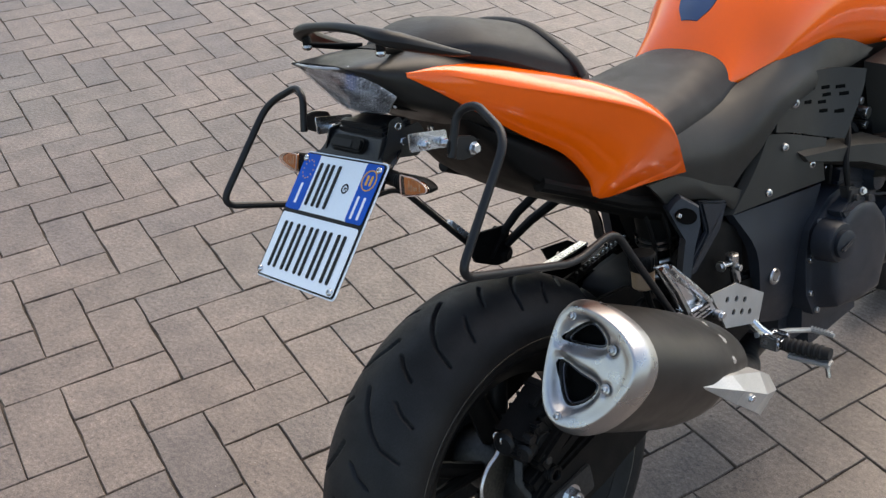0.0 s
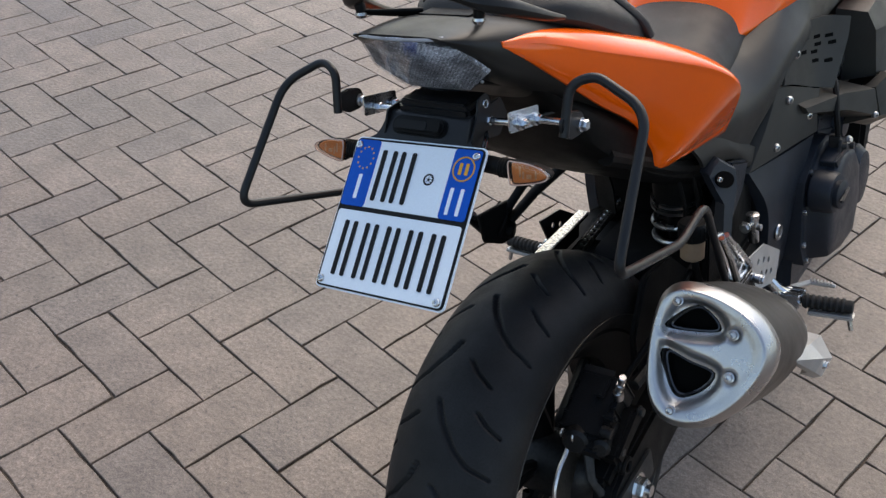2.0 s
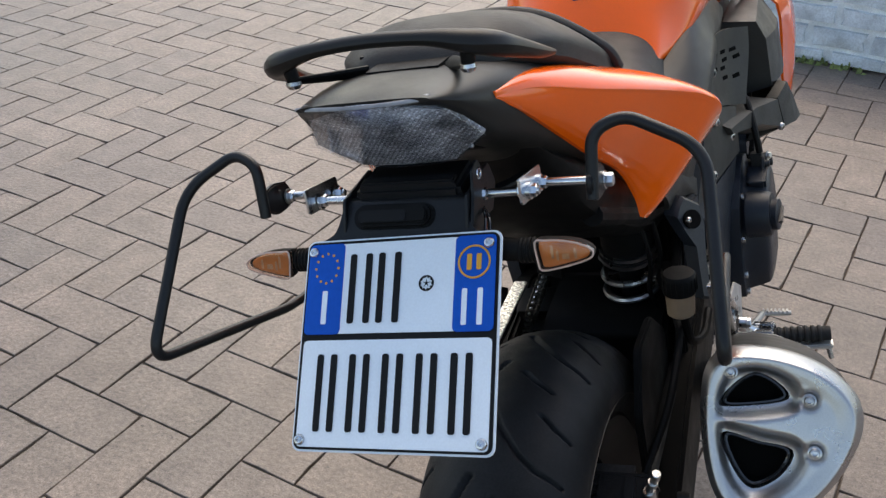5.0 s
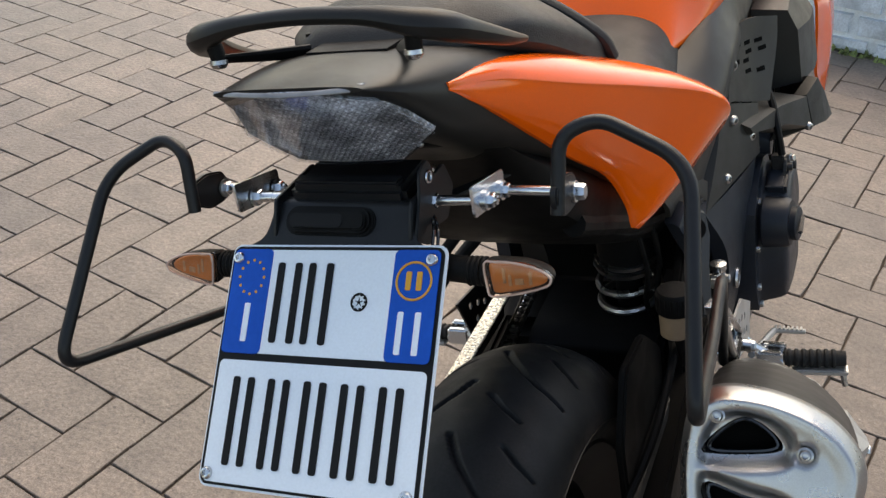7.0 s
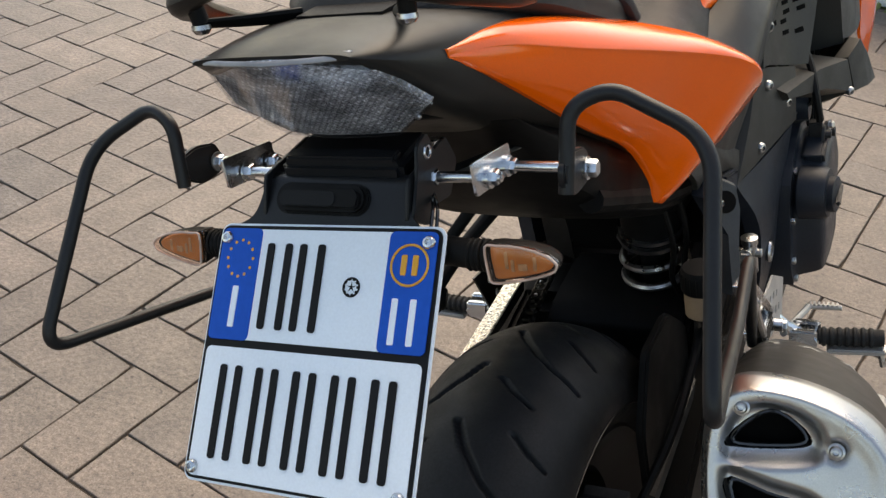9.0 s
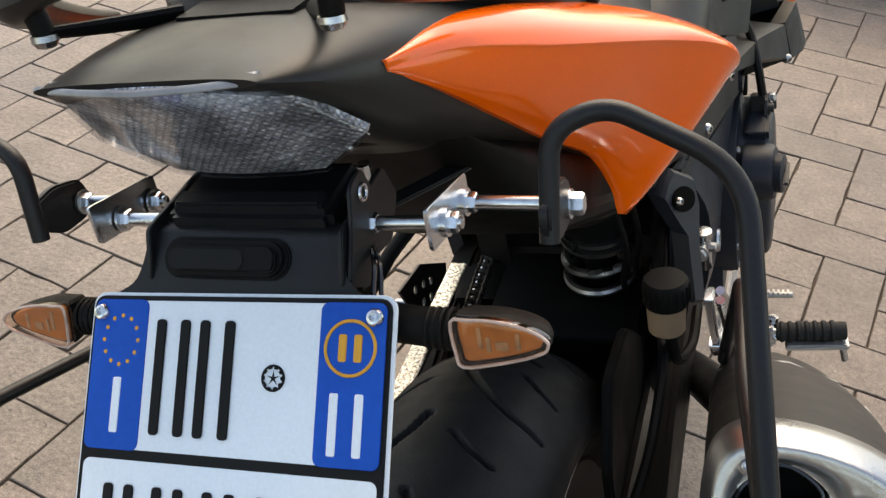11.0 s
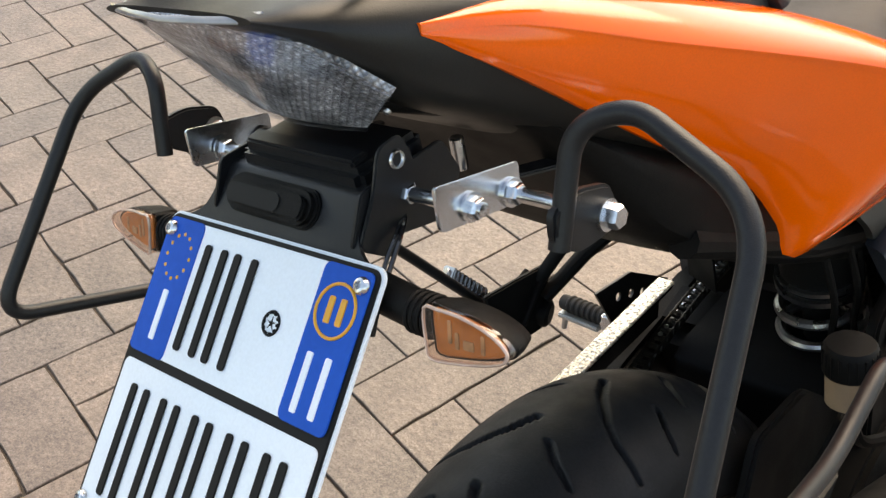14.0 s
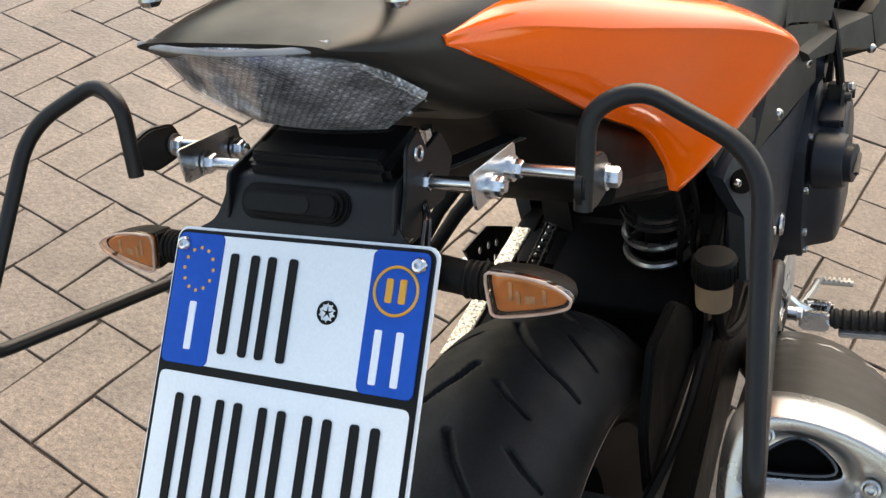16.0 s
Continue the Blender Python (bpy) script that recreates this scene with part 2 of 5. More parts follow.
def join(*bms):
    """Several pieces of one part in one bmesh."""
    first = bms[0]
    for other in bms[1:]:
        me = bpy.data.meshes.new("tmp")
        other.to_mesh(me)
        other.free()
        first.from_mesh(me)
        bpy.data.meshes.remove(me)
    return first


def catmull(points, per, closed=False):
    """A smooth curve through the points, with that many steps a stretch."""
    pts = [Vector(p) for p in points]
    n = len(pts)
    out = []
    for i in range(n if closed else n - 1):
        if closed:
            a, b, c, d = pts[i - 1], pts[i], pts[(i + 1) % n], pts[(i + 2) % n]
        else:
            b, c = pts[i], pts[i + 1]
            a = pts[i - 1] if i else b * 2 - c
            d = pts[i + 2] if i + 2 < n else c * 2 - b
        for k in range(per):
            t = k / per
            out.append(0.5 * ((2 * b) + (c - a) * t + (2 * a - 5 * b + 4 * c - d) * t * t + (3 * b - a - 3 * c + d) * t ** 3))
    if not closed:
        out.append(pts[-1])
    return out


def rings_mesh(rings, closed=True, cap=True):
    """Quads between rings of equal length."""
    bm = bmesh.new()
    rows = [[bm.verts.new(p) for p in ring] for ring in rings]
    n = len(rows[0])
    for a, b in zip(rows, rows[1:]):
        for i in range(n if closed else n - 1):
            j = (i + 1) % n
            bm.faces.new((a[i], a[j], b[j], b[i]))
    if cap and closed:
        bm.faces.new(rows[0][::-1])
        bm.faces.new(rows[-1])
    return bm


def loft(sections, along=5, around=3):
    """A smooth closed body through rings of points."""
    dense = [catmull(s, around, True) for s in sections]
    columns = [catmull([s[i] for s in dense], along) for i in range(len(dense[0]))]
    return rings_mesh([[c[k] for c in columns] for k in range(len(columns[0]))])


def body(stations, along=5, around=3):
    """A body mirrored about the bike's middle: stations of (y, half outline of (x, z) from top middle to bottom middle)."""
    return loft([[(x, y, z) for x, z in half] + [(-x, y, z) for x, z in half[-2:0:-1]] for y, half in stations], along, around)


def patch(rows, thick, inward, per=4, per_row=4):
    """A curved panel through rows of points, with thickness towards inward."""
    dense = [catmull(r, per) for r in rows]
    cols = [catmull([r[i] for r in dense], per_row) for i in range(len(dense[0]))]
    nr, nc = len(cols[0]), len(cols)
    off = Vector(inward).normalized() * thick
    bm = bmesh.new()
    top = [[bm.verts.new(cols[c][r]) for c in range(nc)] for r in range(nr)]
    low = [[bm.verts.new(cols[c][r] + off) for c in range(nc)] for r in range(nr)]
    for r in range(nr - 1):
        for c in range(nc - 1):
            bm.faces.new((top[r][c], top[r][c + 1], top[r + 1][c + 1], top[r + 1][c]))
            bm.faces.new((low[r][c], low[r + 1][c], low[r + 1][c + 1], low[r][c + 1]))
    edge = [(0, c) for c in range(nc)] + [(r, nc - 1) for r in range(1, nr)] + [(nr - 1, c) for c in range(nc - 2, -1, -1)] + [(r, 0) for r in range(nr - 2, 0, -1)]
    for (r, c), (r2, c2) in zip(edge, edge[1:] + edge[:1]):
        bm.faces.new((top[r][c], low[r][c], low[r2][c2], top[r2][c2]))
    bmesh.ops.remove_doubles(bm, verts=bm.verts, dist=1e-5)
    return bm


def fillet(points, radius, steps=5):
    """A polyline with its corners rounded."""
    pts = [Vector(p) for p in points]
    out = [pts[0]]
    for a, b, c in zip(pts, pts[1:], pts[2:]):
        u, v = a - b, c - b
        r = min(radius, u.length * 0.48, v.length * 0.48)
        p, q = b + u.normalized() * r, b + v.normalized() * r
        for k in range(steps + 1):
            t = k / steps
            out.append(p * (1 - t) ** 2 + b * 2 * t * (1 - t) + q * t * t)
    return out + [pts[-1]]


def tube(points, r, seg=12, radius=0.0, steps=5, squash=1.0):
    """A round bar along the points; r is one radius or one for each end."""
    pts = fillet(points, radius, steps) if radius else [Vector(p) for p in points]
    r0, r1 = r if isinstance(r, tuple) else (r, r)
    rings, up = [], None
    for i, p in enumerate(pts):
        d = (pts[min(i + 1, len(pts) - 1)] - pts[max(i - 1, 0)]).normalized()
        if up is None:
            up = d.orthogonal().normalized()
        up = (up - d * up.dot(d)).normalized()
        side = d.cross(up)
        rr = r0 + (r1 - r0) * i / (len(pts) - 1)
        rings.append([p + up * (rr * math.cos(2 * math.pi * k / seg)) + side * (rr * squash * math.sin(2 * math.pi * k / seg)) for k in range(seg)])
    return rings_mesh(rings)


def frame_of(d):
    d = Vector(d).normalized()
    return d.to_track_quat("Z", "Y").to_matrix().to_4x4()


def turned(profile, at, d, seg=24):
    """A body turned about the line through at along d: profile of (radius, height)."""
    m = Matrix.Translation(at) @ frame_of(d)
    rings = [[m @ Vector((r * math.cos(2 * math.pi * k / seg), r * math.sin(2 * math.pi * k / seg), h)) for k in range(seg)] for r, h in profile]
    return rings_mesh(rings)


def rod(a, b, r, seg=14, bevel=0.0008):
    a, b = Vector(a), Vector(b)
    h = (b - a).length
    return turned([(r - bevel, 0), (r, bevel), (r, h - bevel), (r - bevel, h)], a, b - a, seg)


def hexhead(at, d, r=0.008, h=0.006, washer=True):
    """A hexagon bolt head or nut with its washer, standing out along d."""
    bm = turned([(r, 0), (r, h * 0.8), (r * 0.86, h)], at, d, 6)
    if washer:
        bm = join(bm, turned([(r * 1.3, -0.0015), (r * 1.3, 0.0003)], at, d, 18))
    return bm


def domed(at, d, r=0.006, h=0.004):
    """A button-head screw with a recessed socket."""
    return turned([(r, 0), (r * 0.96, h * 0.5), (r * 0.75, h * 0.9), (r * 0.45, h), (r * 0.4, h * 0.4), (r * 0.05, h * 0.35)], at, d, 14)


def slab(outline, place, thick, bevel=0.0015, rounding=0.0, steps=3):
    """A plate of that outline (x, y in the pose place), its top face at z 0 and its thickness downwards."""
    pts = [Vector((x, y, 0)) for x, y in outline]
    if rounding:
        ext = [pts[-1]] + pts + [pts[0]]
        pts = []
        for a, b, c in zip(ext, ext[1:], ext[2:]):
            u, v = a - b, c - b
            r = min(rounding, u.length * 0.45, v.length * 0.45)
            p, q = b + u.normalized() * r, b + v.normalized() * r
            pts += [p * (1 - t) ** 2 + b * 2 * t * (1 - t) + q * t * t for t in (k / steps for k in range(steps + 1))]
    bm = bmesh.new()
    face = bm.faces.new([bm.verts.new(p) for p in pts])
    if face.normal.z < 0 or (face.normal_update() or face.normal.z < 0):
        face.normal_flip()
    got = bmesh.ops.extrude_face_region(bm, geom=[face])
    bmesh.ops.translate(bm, verts=[v for v in got["geom"] if isinstance(v, bmesh.types.BMVert)], vec=(0, 0, -thick))
    if bevel:
        rim = [e for e in bm.edges if abs(e.verts[0].co.z - e.verts[1].co.z) < 1e-7]
        bmesh.ops.bevel(bm, geom=rim, offset=min(bevel, thick * 0.45), segments=2, affect="EDGES")
    bmesh.ops.transform(bm, matrix=place, verts=bm.verts)
    return bm


def block(size, place, bevel=0.003):
    """A box of that size about the pose place, its edges rounded."""
    bm = bmesh.new()
    bmesh.ops.create_cube(bm, size=1)
    bmesh.ops.scale(bm, vec=size, verts=bm.verts)
    bmesh.ops.bevel(bm, geom=bm.edges[:], offset=min(bevel, min(size) * 0.45), segments=2, affect="EDGES")
    bmesh.ops.transform(bm, matrix=place, verts=bm.verts)
    return bm


def side_pose(x):
    """A pose whose x, y, z are the bike's forward, up and right: for plates standing lengthwise at x."""
    return Matrix(((0, 0, 1, x), (1, 0, 0, 0), (0, 1, 0, 0), (0, 0, 0, 1)))


def side_slab(outline, x, thick, bevel=0.0015, rounding=0.0):
    """A plate standing lengthwise, its outline as (y, z), its outer face at x."""
    return slab(outline, side_pose(x), thick, bevel, rounding)


def mirrored(bm):
    bmesh.ops.scale(bm, vec=(-1, 1, 1), verts=bm.verts)
    return bm


def torus(at, d, major, minor, seg=28, small=8):
    m = Matrix.Translation(at) @ frame_of(d)
    bm = bmesh.new()
    rows = [[bm.verts.new(m @ Vector(((major + minor * math.cos(2 * math.pi * k / small)) * math.cos(2 * math.pi * i / seg),
                                      (major + minor * math.cos(2 * math.pi * k / small)) * math.sin(2 * math.pi * i / seg),
                                      minor * math.sin(2 * math.pi * k / small)))) for k in range(small)] for i in range(seg)]
    for i in range(seg):
        for k in range(small):
            bm.faces.new((rows[i][k], rows[(i + 1) % seg][k], rows[(i + 1) % seg][(k + 1) % small], rows[i][(k + 1) % small]))
    return bm


# ---- ground and wall ----
ground_bm = bmesh.new()
bmesh.ops.create_grid(ground_bm, x_segments=2, y_segments=2, size=400)
bmesh.ops.translate(ground_bm, verts=ground_bm.verts, vec=(0, 0, -0.0055))
tagged(part("ground", ground_bm, SAND), "dark sandy bed between and beyond the pavers", "ground", kind="structure")

GRID_O, GRID_W, GRID_A = Vector((0.60415, -1.18318, 0)), 0.12352, radians(78.467)
GRID_U, GRID_V = Vector((math.cos(GRID_A), math.sin(GRID_A), 0)), Vector((-math.sin(GRID_A), math.cos(GRID_A), 0))


def build_wall():
    """A low garden wall of rough grey stones in pale mortar, along the edge of the paving."""
    foot, along, back = Vector((0.148, 2.967, 0)), -GRID_V, GRID_U
    m = Matrix((( along.x, back.x, 0, foot.x), (along.y, back.y, 0, foot.y), (0, 0, 1, 0), (0, 0, 0, 1)))
    wall = tagged(part("wall_garden", block((5.4, 0.3, 0.42), m @ Matrix.Translation((2.1, 0.165, 0.204)), 0.015), MORTAR),
                  "grey rubble stone wall with wide pale mortar joints", "wall", kind="structure")
    RIGID.append(wall)
    rng = random.Random(4)
    z, course = 0.0, 0
    while z < 0.36:
        h = rng.uniform(0.075, 0.12) if z else 0.06
        x = -0.6 + rng.uniform(0, 0.1)
        while x < 4.2:
            w = rng.uniform(0.16, 0.36)
            if x < 3.6:
                n = 8
                cx, cz = x + w / 2, z + h / 2
                ring = []
                for fx, fz in ((-1, -1), (-0.1, -1), (1, -1), (1, 0.1), (1, 1), (0.2, 1), (-1, 1), (-1, -0.2)):
                    ring.append((cx + fx * (w / 2 - 0.011) * rng.uniform(0.88, 1.03), max(0.006, cz + fz * (h / 2 - 0.009) * rng.uniform(0.84, 1.04))))
                bm = bmesh.new()
                for depth, shrink in ((0.03, 1.0), (-0.001, 1.0), (-0.006, 0.95)):
                    for px, pz in ring:
                        bm.verts.new((cx + (px - cx) * shrink, depth + 0.003 * rng.uniform(-1, 1), cz + (pz - cz) * shrink))
                bm.verts.ensure_lookup_table()
                for r in range(2):
                    for k in range(n):
                        j = (k + 1) % n
                        bm.faces.new([bm.verts[r * n + k], bm.verts[r * n + j], bm.verts[(r + 1) * n + j], bm.verts[(r + 1) * n + k]])
                bm.faces.new([bm.verts[2 * n + k] for k in range(n)])
                bmesh.ops.transform(bm, matrix=m, verts=bm.verts)
                part("stone", bm, STONE, wall, sharp=50)
            x += w
        z += h
    # moss and weeds along the foot
    bm = bmesh.new()
    for _ in range(420):
        x = rng.uniform(-0.6, 1.6)
        if noise.noise((x * 3.1, 0, 0)) < -0.1:
            continue
        y, hgt = rng.uniform(-0.035, 0.01), rng.uniform(0.006, 0.03)
        a = rng.uniform(0, 6.28)
        s = rng.uniform(0.004, 0.012)
        p = m @ Vector((x, y, 0))
        d = Vector((math.cos(a), math.sin(a), 0))
        v = [bm.verts.new(p - d * s), bm.verts.new(p + d * s), bm.verts.new(p + d * s * 0.4 + Vector((0.3 * s, s, hgt))), bm.verts.new(p - d * s * 0.5 + Vector((s, 0, hgt * 0.8)))]
        bm.faces.new(v)
    tagged(part("moss", bm, MOSS), "thin green moss and weeds along the wall foot", "moss", kind="stuff")


build_wall()
# ---- the motorcycle ----
LEAN_DEG = 13.66
bike = tagged(new("motorcycle"), "orange and black naked motorcycle leaning on its side stand", "motorcycle")
bike.matrix_world = pose(0.0035, 0.0035, 0, 0, -LEAN_DEG, -0.645)
AXLE_Z = 0.3186


def tread_depth(s, w, pitch):
    """How deep the tread is cut at s along the tyre and w across it, in metres."""
    cuts = [([(-0.009, 0.046), (0.003, 0.073), (0.022, 0.102), (0.038, 0.117), (0.066, 0.127)], 0.0014),
            ([(0.008, 0.152), (0.02, 0.166), (0.037, 0.178)], 0.0012),
            ([(0.034, 0.048), (0.048, 0.061), (0.066, 0.07)], 0.0012),
            ([(-0.013, 0.13), (-0.021, 0.152), (-0.04, 0.18), (-0.07, 0.204)], 0.0014),
            ([(-0.031, 0.069), (-0.046, 0.082), (-0.064, 0.092)], 0.0012),
            ([(-0.06, 0.116), (-0.086, 0.136)], 0.0011)]
    depth = np.zeros_like(s)
    for line, half in cuts:
        for (w0, s0), (w1, s1) in zip(line, line[1:]):
            ds = (s - s0 + pitch * 0.5) % pitch - pitch * 0.5
            ex, ey = w1 - w0, s1 - s0
            px, py = w - w0, ds
            t = np.clip((px * ex + py * ey) / (ex * ex + ey * ey), 0, 1)
            dist = np.hypot(px - t * ex, py - t * ey)
            depth = np.maximum(depth, np.clip((half + 0.0014 - dist) / 0.0009, 0, 1))
    return depth


def tyre_mesh(name, centre, radius, half_width, bead, steps, cuts=True, pitches=12):
    """A road tyre with a rounded crown, cut tread and sidewalls down to the bead."""
    profile = []
    for k in range(-44, 45):
        a = k / 44
        w = half_width * math.sin(a * math.radians(84)) / math.sin(math.radians(84))
        drop = (1 - math.cos(a * math.radians(84))) / (1 - math.cos(math.radians(84)))
        profile.append((w, radius - drop * half_width * 0.66, a * half_width * 1.16))
    tail = [(half_width * 1.0, radius - half_width * 0.74), (half_width * 0.985, radius - half_width * 0.86), (half_width * 0.93, bead + 0.014), (half_width * 0.84, bead + 0.004), (half_width * 0.8, bead - 0.004)]
    full = [(-w, r, None) for w, r in tail[::-1]] + profile + [(w, r, None) for w, r in tail]
    n, rows = len(full), steps
    ang = np.arange(rows) * 2 * np.pi / rows
    ww = np.array([p[0] for p in full])
    rr = np.array([p[1] for p in full])
    arc = np.array([99.0 if p[2] is None else p[2] for p in full])
    rad = np.repeat(rr[None, :], rows, 0)
    if cuts:
        pitch = 2 * np.pi * radius / pitches
        s = (ang * radius)[:, None] + np.zeros(n)[None, :]
        rad = rad - 0.0055 * tread_depth(s, np.repeat(arc[None, :], rows, 0), pitch)
    # angle grows from the top towards the rear and down
    x = np.repeat(ww[None, :], rows, 0) + centre[0]
    y = -np.sin(ang)[:, None] * rad + centre[1]
    z = np.cos(ang)[:, None] * rad + centre[2]
    verts = np.stack([x, y, z], -1).reshape(-1, 3)
    i = np.arange(rows)[:, None] * n
    j = ((np.arange(rows) + 1) % rows)[:, None] * n
    c = np.arange(n - 1)[None, :]
    faces = np.stack([i + c, j + c, j + c + 1, i + c + 1], -1).reshape(-1, 4)
    me = bpy.data.meshes.new(name)
    me.from_pydata(verts.tolist(), [], faces.tolist())
    for p in me.polygons:
        p.use_smooth = True
    me.materials.append(RUBBER)
    return me


def wheel(name, y, z, radius, half_width, rim_r, rim_half, disc_r, disc_x, cuts, steps, label):
    """A black cast wheel: rim and spokes, with tyre, hub and petal brake disc."""
    c = Vector((0.008 if z > 0.31 else 0, y, z))
    X = Vector((1, 0, 0))
    prof = [(rim_r + 0.008, -rim_half), (rim_r + 0.004, -rim_half + 0.008), (rim_r - 0.01, -rim_half + 0.014), (rim_r - 0.024, -rim_half * 0.4), (rim_r - 0.024, rim_half * 0.4),
            (rim_r - 0.01, rim_half - 0.014), (rim_r + 0.004, rim_half - 0.008), (rim_r + 0.008, rim_half), (rim_r - 0.004, rim_half + 0.002), (rim_r - 0.016, rim_half - 0.006),
            (rim_r - 0.05, rim_half * 0.5), (rim_r - 0.05, -rim_half * 0.5), (rim_r - 0.016, -rim_half + 0.006), (rim_r - 0.004, -rim_half - 0.002)]
    rim = turned(prof + prof[:1], c, X, 56)
    for f in [f for f in rim.faces if len(f.verts) > 4]:
        rim.faces.remove(f)
    w = part(name, rim, RIM, bike, label)
    RIGID.append(w)
    for k in range(5):
        for sgn in (-1, 1):
            a, a2 = 2 * math.pi * k / 5, 2 * math.pi * k / 5 + sgn * 0.2
            p0 = c + Vector((0, math.sin(a) * 0.05, math.cos(a) * 0.05))
            p1 = c + Vector((0, math.sin(a2) * (rim_r - 0.026), math.cos(a2) * (rim_r - 0.026)))
            part("spoke", tube([p0, (p0 + p1) / 2, p1], (0.022, 0.016), 10, squash=0.55), RIM, w)
    part("hub", turned([(0.03, -0.09), (0.045, -0.075), (0.05, -0.02), (0.05, 0.03), (0.042, 0.08), (0.03, 0.095)], c, X, 28), DARK, w)
    t = new("tyre", tyre_mesh("tyre", c, radius, half_width, rim_r, steps, cuts))
    t.parent = w
    tagged(t, "black rubber road tyre with curved tread grooves")
    if cuts:
        part("rim_line", torus(c + Vector((half_width * 0.985, 0, 0)), (1, 0, 0), radius - half_width * 0.85, 0.0008, 96, 6), CHAIN, w, "thin paler line round the tyre wall")
    # petal disc
    n, bm = 120, bmesh.new()
    rings = []
    for r_in, xo in ((0, 0.003), (1, 0.003), (1, -0.003), (0, -0.003)):
        ring = []
        for i in range(n):
            a = 2 * math.pi * i / n
            r = disc_r - 0.006 * (0.5 + 0.5 * math.cos(10 * a)) ** 2 if r_in else disc_r * 0.62
            ring.append(bm.verts.new(c + Vector((disc_x + xo, math.sin(a) * r, math.cos(a) * r))))
        rings.append(ring)
    for a, b in zip(rings, rings[1:] + rings[:1]):
        for i in range(n):
            bm.faces.new((a[i], a[(i + 1) % n], b[(i + 1) % n], b[i]))
    # the rear face takes the dark chain steel to show it in shade
    part("brake_disc", bm, CHAIN if cuts else DARK, w, "worn steel petal brake disc")
    if cuts:
        # an added paler ring puts the light on the disc's edge into its colour
        edge = [c + Vector((disc_x, math.sin(a) * r, math.cos(a) * r)) for a, r in ((2 * math.pi * i / n, disc_r - 0.006 * (0.5 + 0.5 * math.cos(20 * math.pi * i / n)) ** 2) for i in range(n + 1))]
        part("disc_edge", tube(edge, 0.0033, 6), DISC, w, "disc edge in paler steel for the light on it")
    for i in range(20):
        a = 2 * math.pi * i / 20 + 0.1
        r = disc_r * (0.82 if i % 2 else 0.72)
        part("disc_hole", turned([(0.0045, -0.0026), (0.0045, 0.0026)], c + Vector((disc_x, math.sin(a) * r, math.cos(a) * r)), X, 8), DARK, w)
    return w


rear = wheel("rear_wheel", -0.005, AXLE_Z, 0.3176, 0.0905, 0.216, 0.072, 0.122, 0.084, True, 1300, "black cast rear wheel with wide tyre")
front = wheel("front_wheel", 1.44, 0.302, 0.3, 0.06, 0.216, 0.046, 0.14, 0.075, False, 200, "black cast front wheel")

CALIPER = material("caliper_black", (0.007, 0.0073, 0.008), 0.45, grain=0.3, grain_scale=300, stain=0.3, bump=0.5, bump_scale=500, spec=0.3)

# swing arm, axle and rear brake
arm_right = [(-0.075, 0.3), (-0.06, 0.352), (-0.02, 0.372), (0.1, 0.398), (0.3, 0.455), (0.48, 0.475), (0.56, 0.45), (0.56, 0.37), (0.45, 0.35), (0.25, 0.33), (0.08, 0.285), (-0.03, 0.268), (-0.07, 0.275)]
swing = part("swingarm", join(side_slab(arm_right, 0.152, 0.034, 0.006, 0.012), mirrored(side_slab(arm_right, 0.152, 0.034, 0.006, 0.012)),
                              block((0.28, 0.09, 0.1), pose(0, 0.42, 0.43, 15), 0.02)), PLASTIC, bike, "black steel swingarm")
part("swingarm_cross", side_slab([(0.3, 0.487), (0.33, 0.5), (0.44, 0.505), (0.44, 0.36), (0.335, 0.345), (0.312, 0.4)], 0.116, 0.178, 0.008, 0.01), PLASTIC, swing)
part("swingarm_guard", side_slab([(0.3, 0.42), (0.315, 0.58), (0.4, 0.62), (0.5, 0.56), (0.5, 0.4)], 0.142, 0.012, 0.003, 0.015), PLASTIC, swing, "matt black guard beside the shock")
part("swingarm_brace", side_slab([(0.1, 0.41), (0.1, 0.5), (0.145, 0.575), (0.23, 0.565), (0.3, 0.5), (0.3, 0.44)], 0.116, 0.01, 0.003, 0.012), PLASTIC, swing)
part("axle_plate", side_slab([(-0.06, 0.29), (-0.055, 0.34), (0.05, 0.352), (0.055, 0.302)], 0.157, 0.006, 0.0015, 0.008), DARK, swing)
part("axle_nut", join(hexhead((0.158, 0, AXLE_Z), (1, 0, 0), 0.0165, 0.013), turned([(0.009, 0.012), (0.009, 0.02), (0.004, 0.021)], (0.158, 0, AXLE_Z), (1, 0, 0), 14)), ZINC, swing, "bright zinc axle nut")
part("adjuster_bolt", rod((0.14, -0.09, 0.31), (0.14, -0.06, 0.314), 0.004), ZINC, swing)
part("brake_pipe_clip", rod((0.15, 0.08, 0.4), (0.165, 0.08, 0.4), 0.006), DARK, swing)

caliper = part("brake_caliper", join(block((0.066, 0.095, 0.055), pose(0.104, -0.005, 0.44, 28), 0.006), block((0.05, 0.05, 0.03), pose(0.098, 0.012, 0.462, 28), 0.005), block((0.06, 0.03, 0.03), pose(0.108, -0.048, 0.42, 28), 0.005)), CALIPER, bike, "black rear brake caliper")
for k in range(5):
    part("caliper_fin", block((0.07, 0.006, 0.05), pose(0.104, -0.04 + 0.018 * k, 0.424 + 0.0096 * k, 28), 0.002), CALIPER, caliper)
part("piston_housing", rod((0.075, -0.02, 0.428), (0.14, -0.02, 0.424), 0.017), CALIPER, caliper)
part("caliper_bridge", block((0.03, 0.08, 0.03), pose(0.14, -0.01, 0.415, 28), 0.006), PLASTIC, caliper)
part("caliper_carrier", block((0.03, 0.13, 0.026), pose(0.128, 0.0, 0.385, 20), 0.006), PLASTIC, caliper)
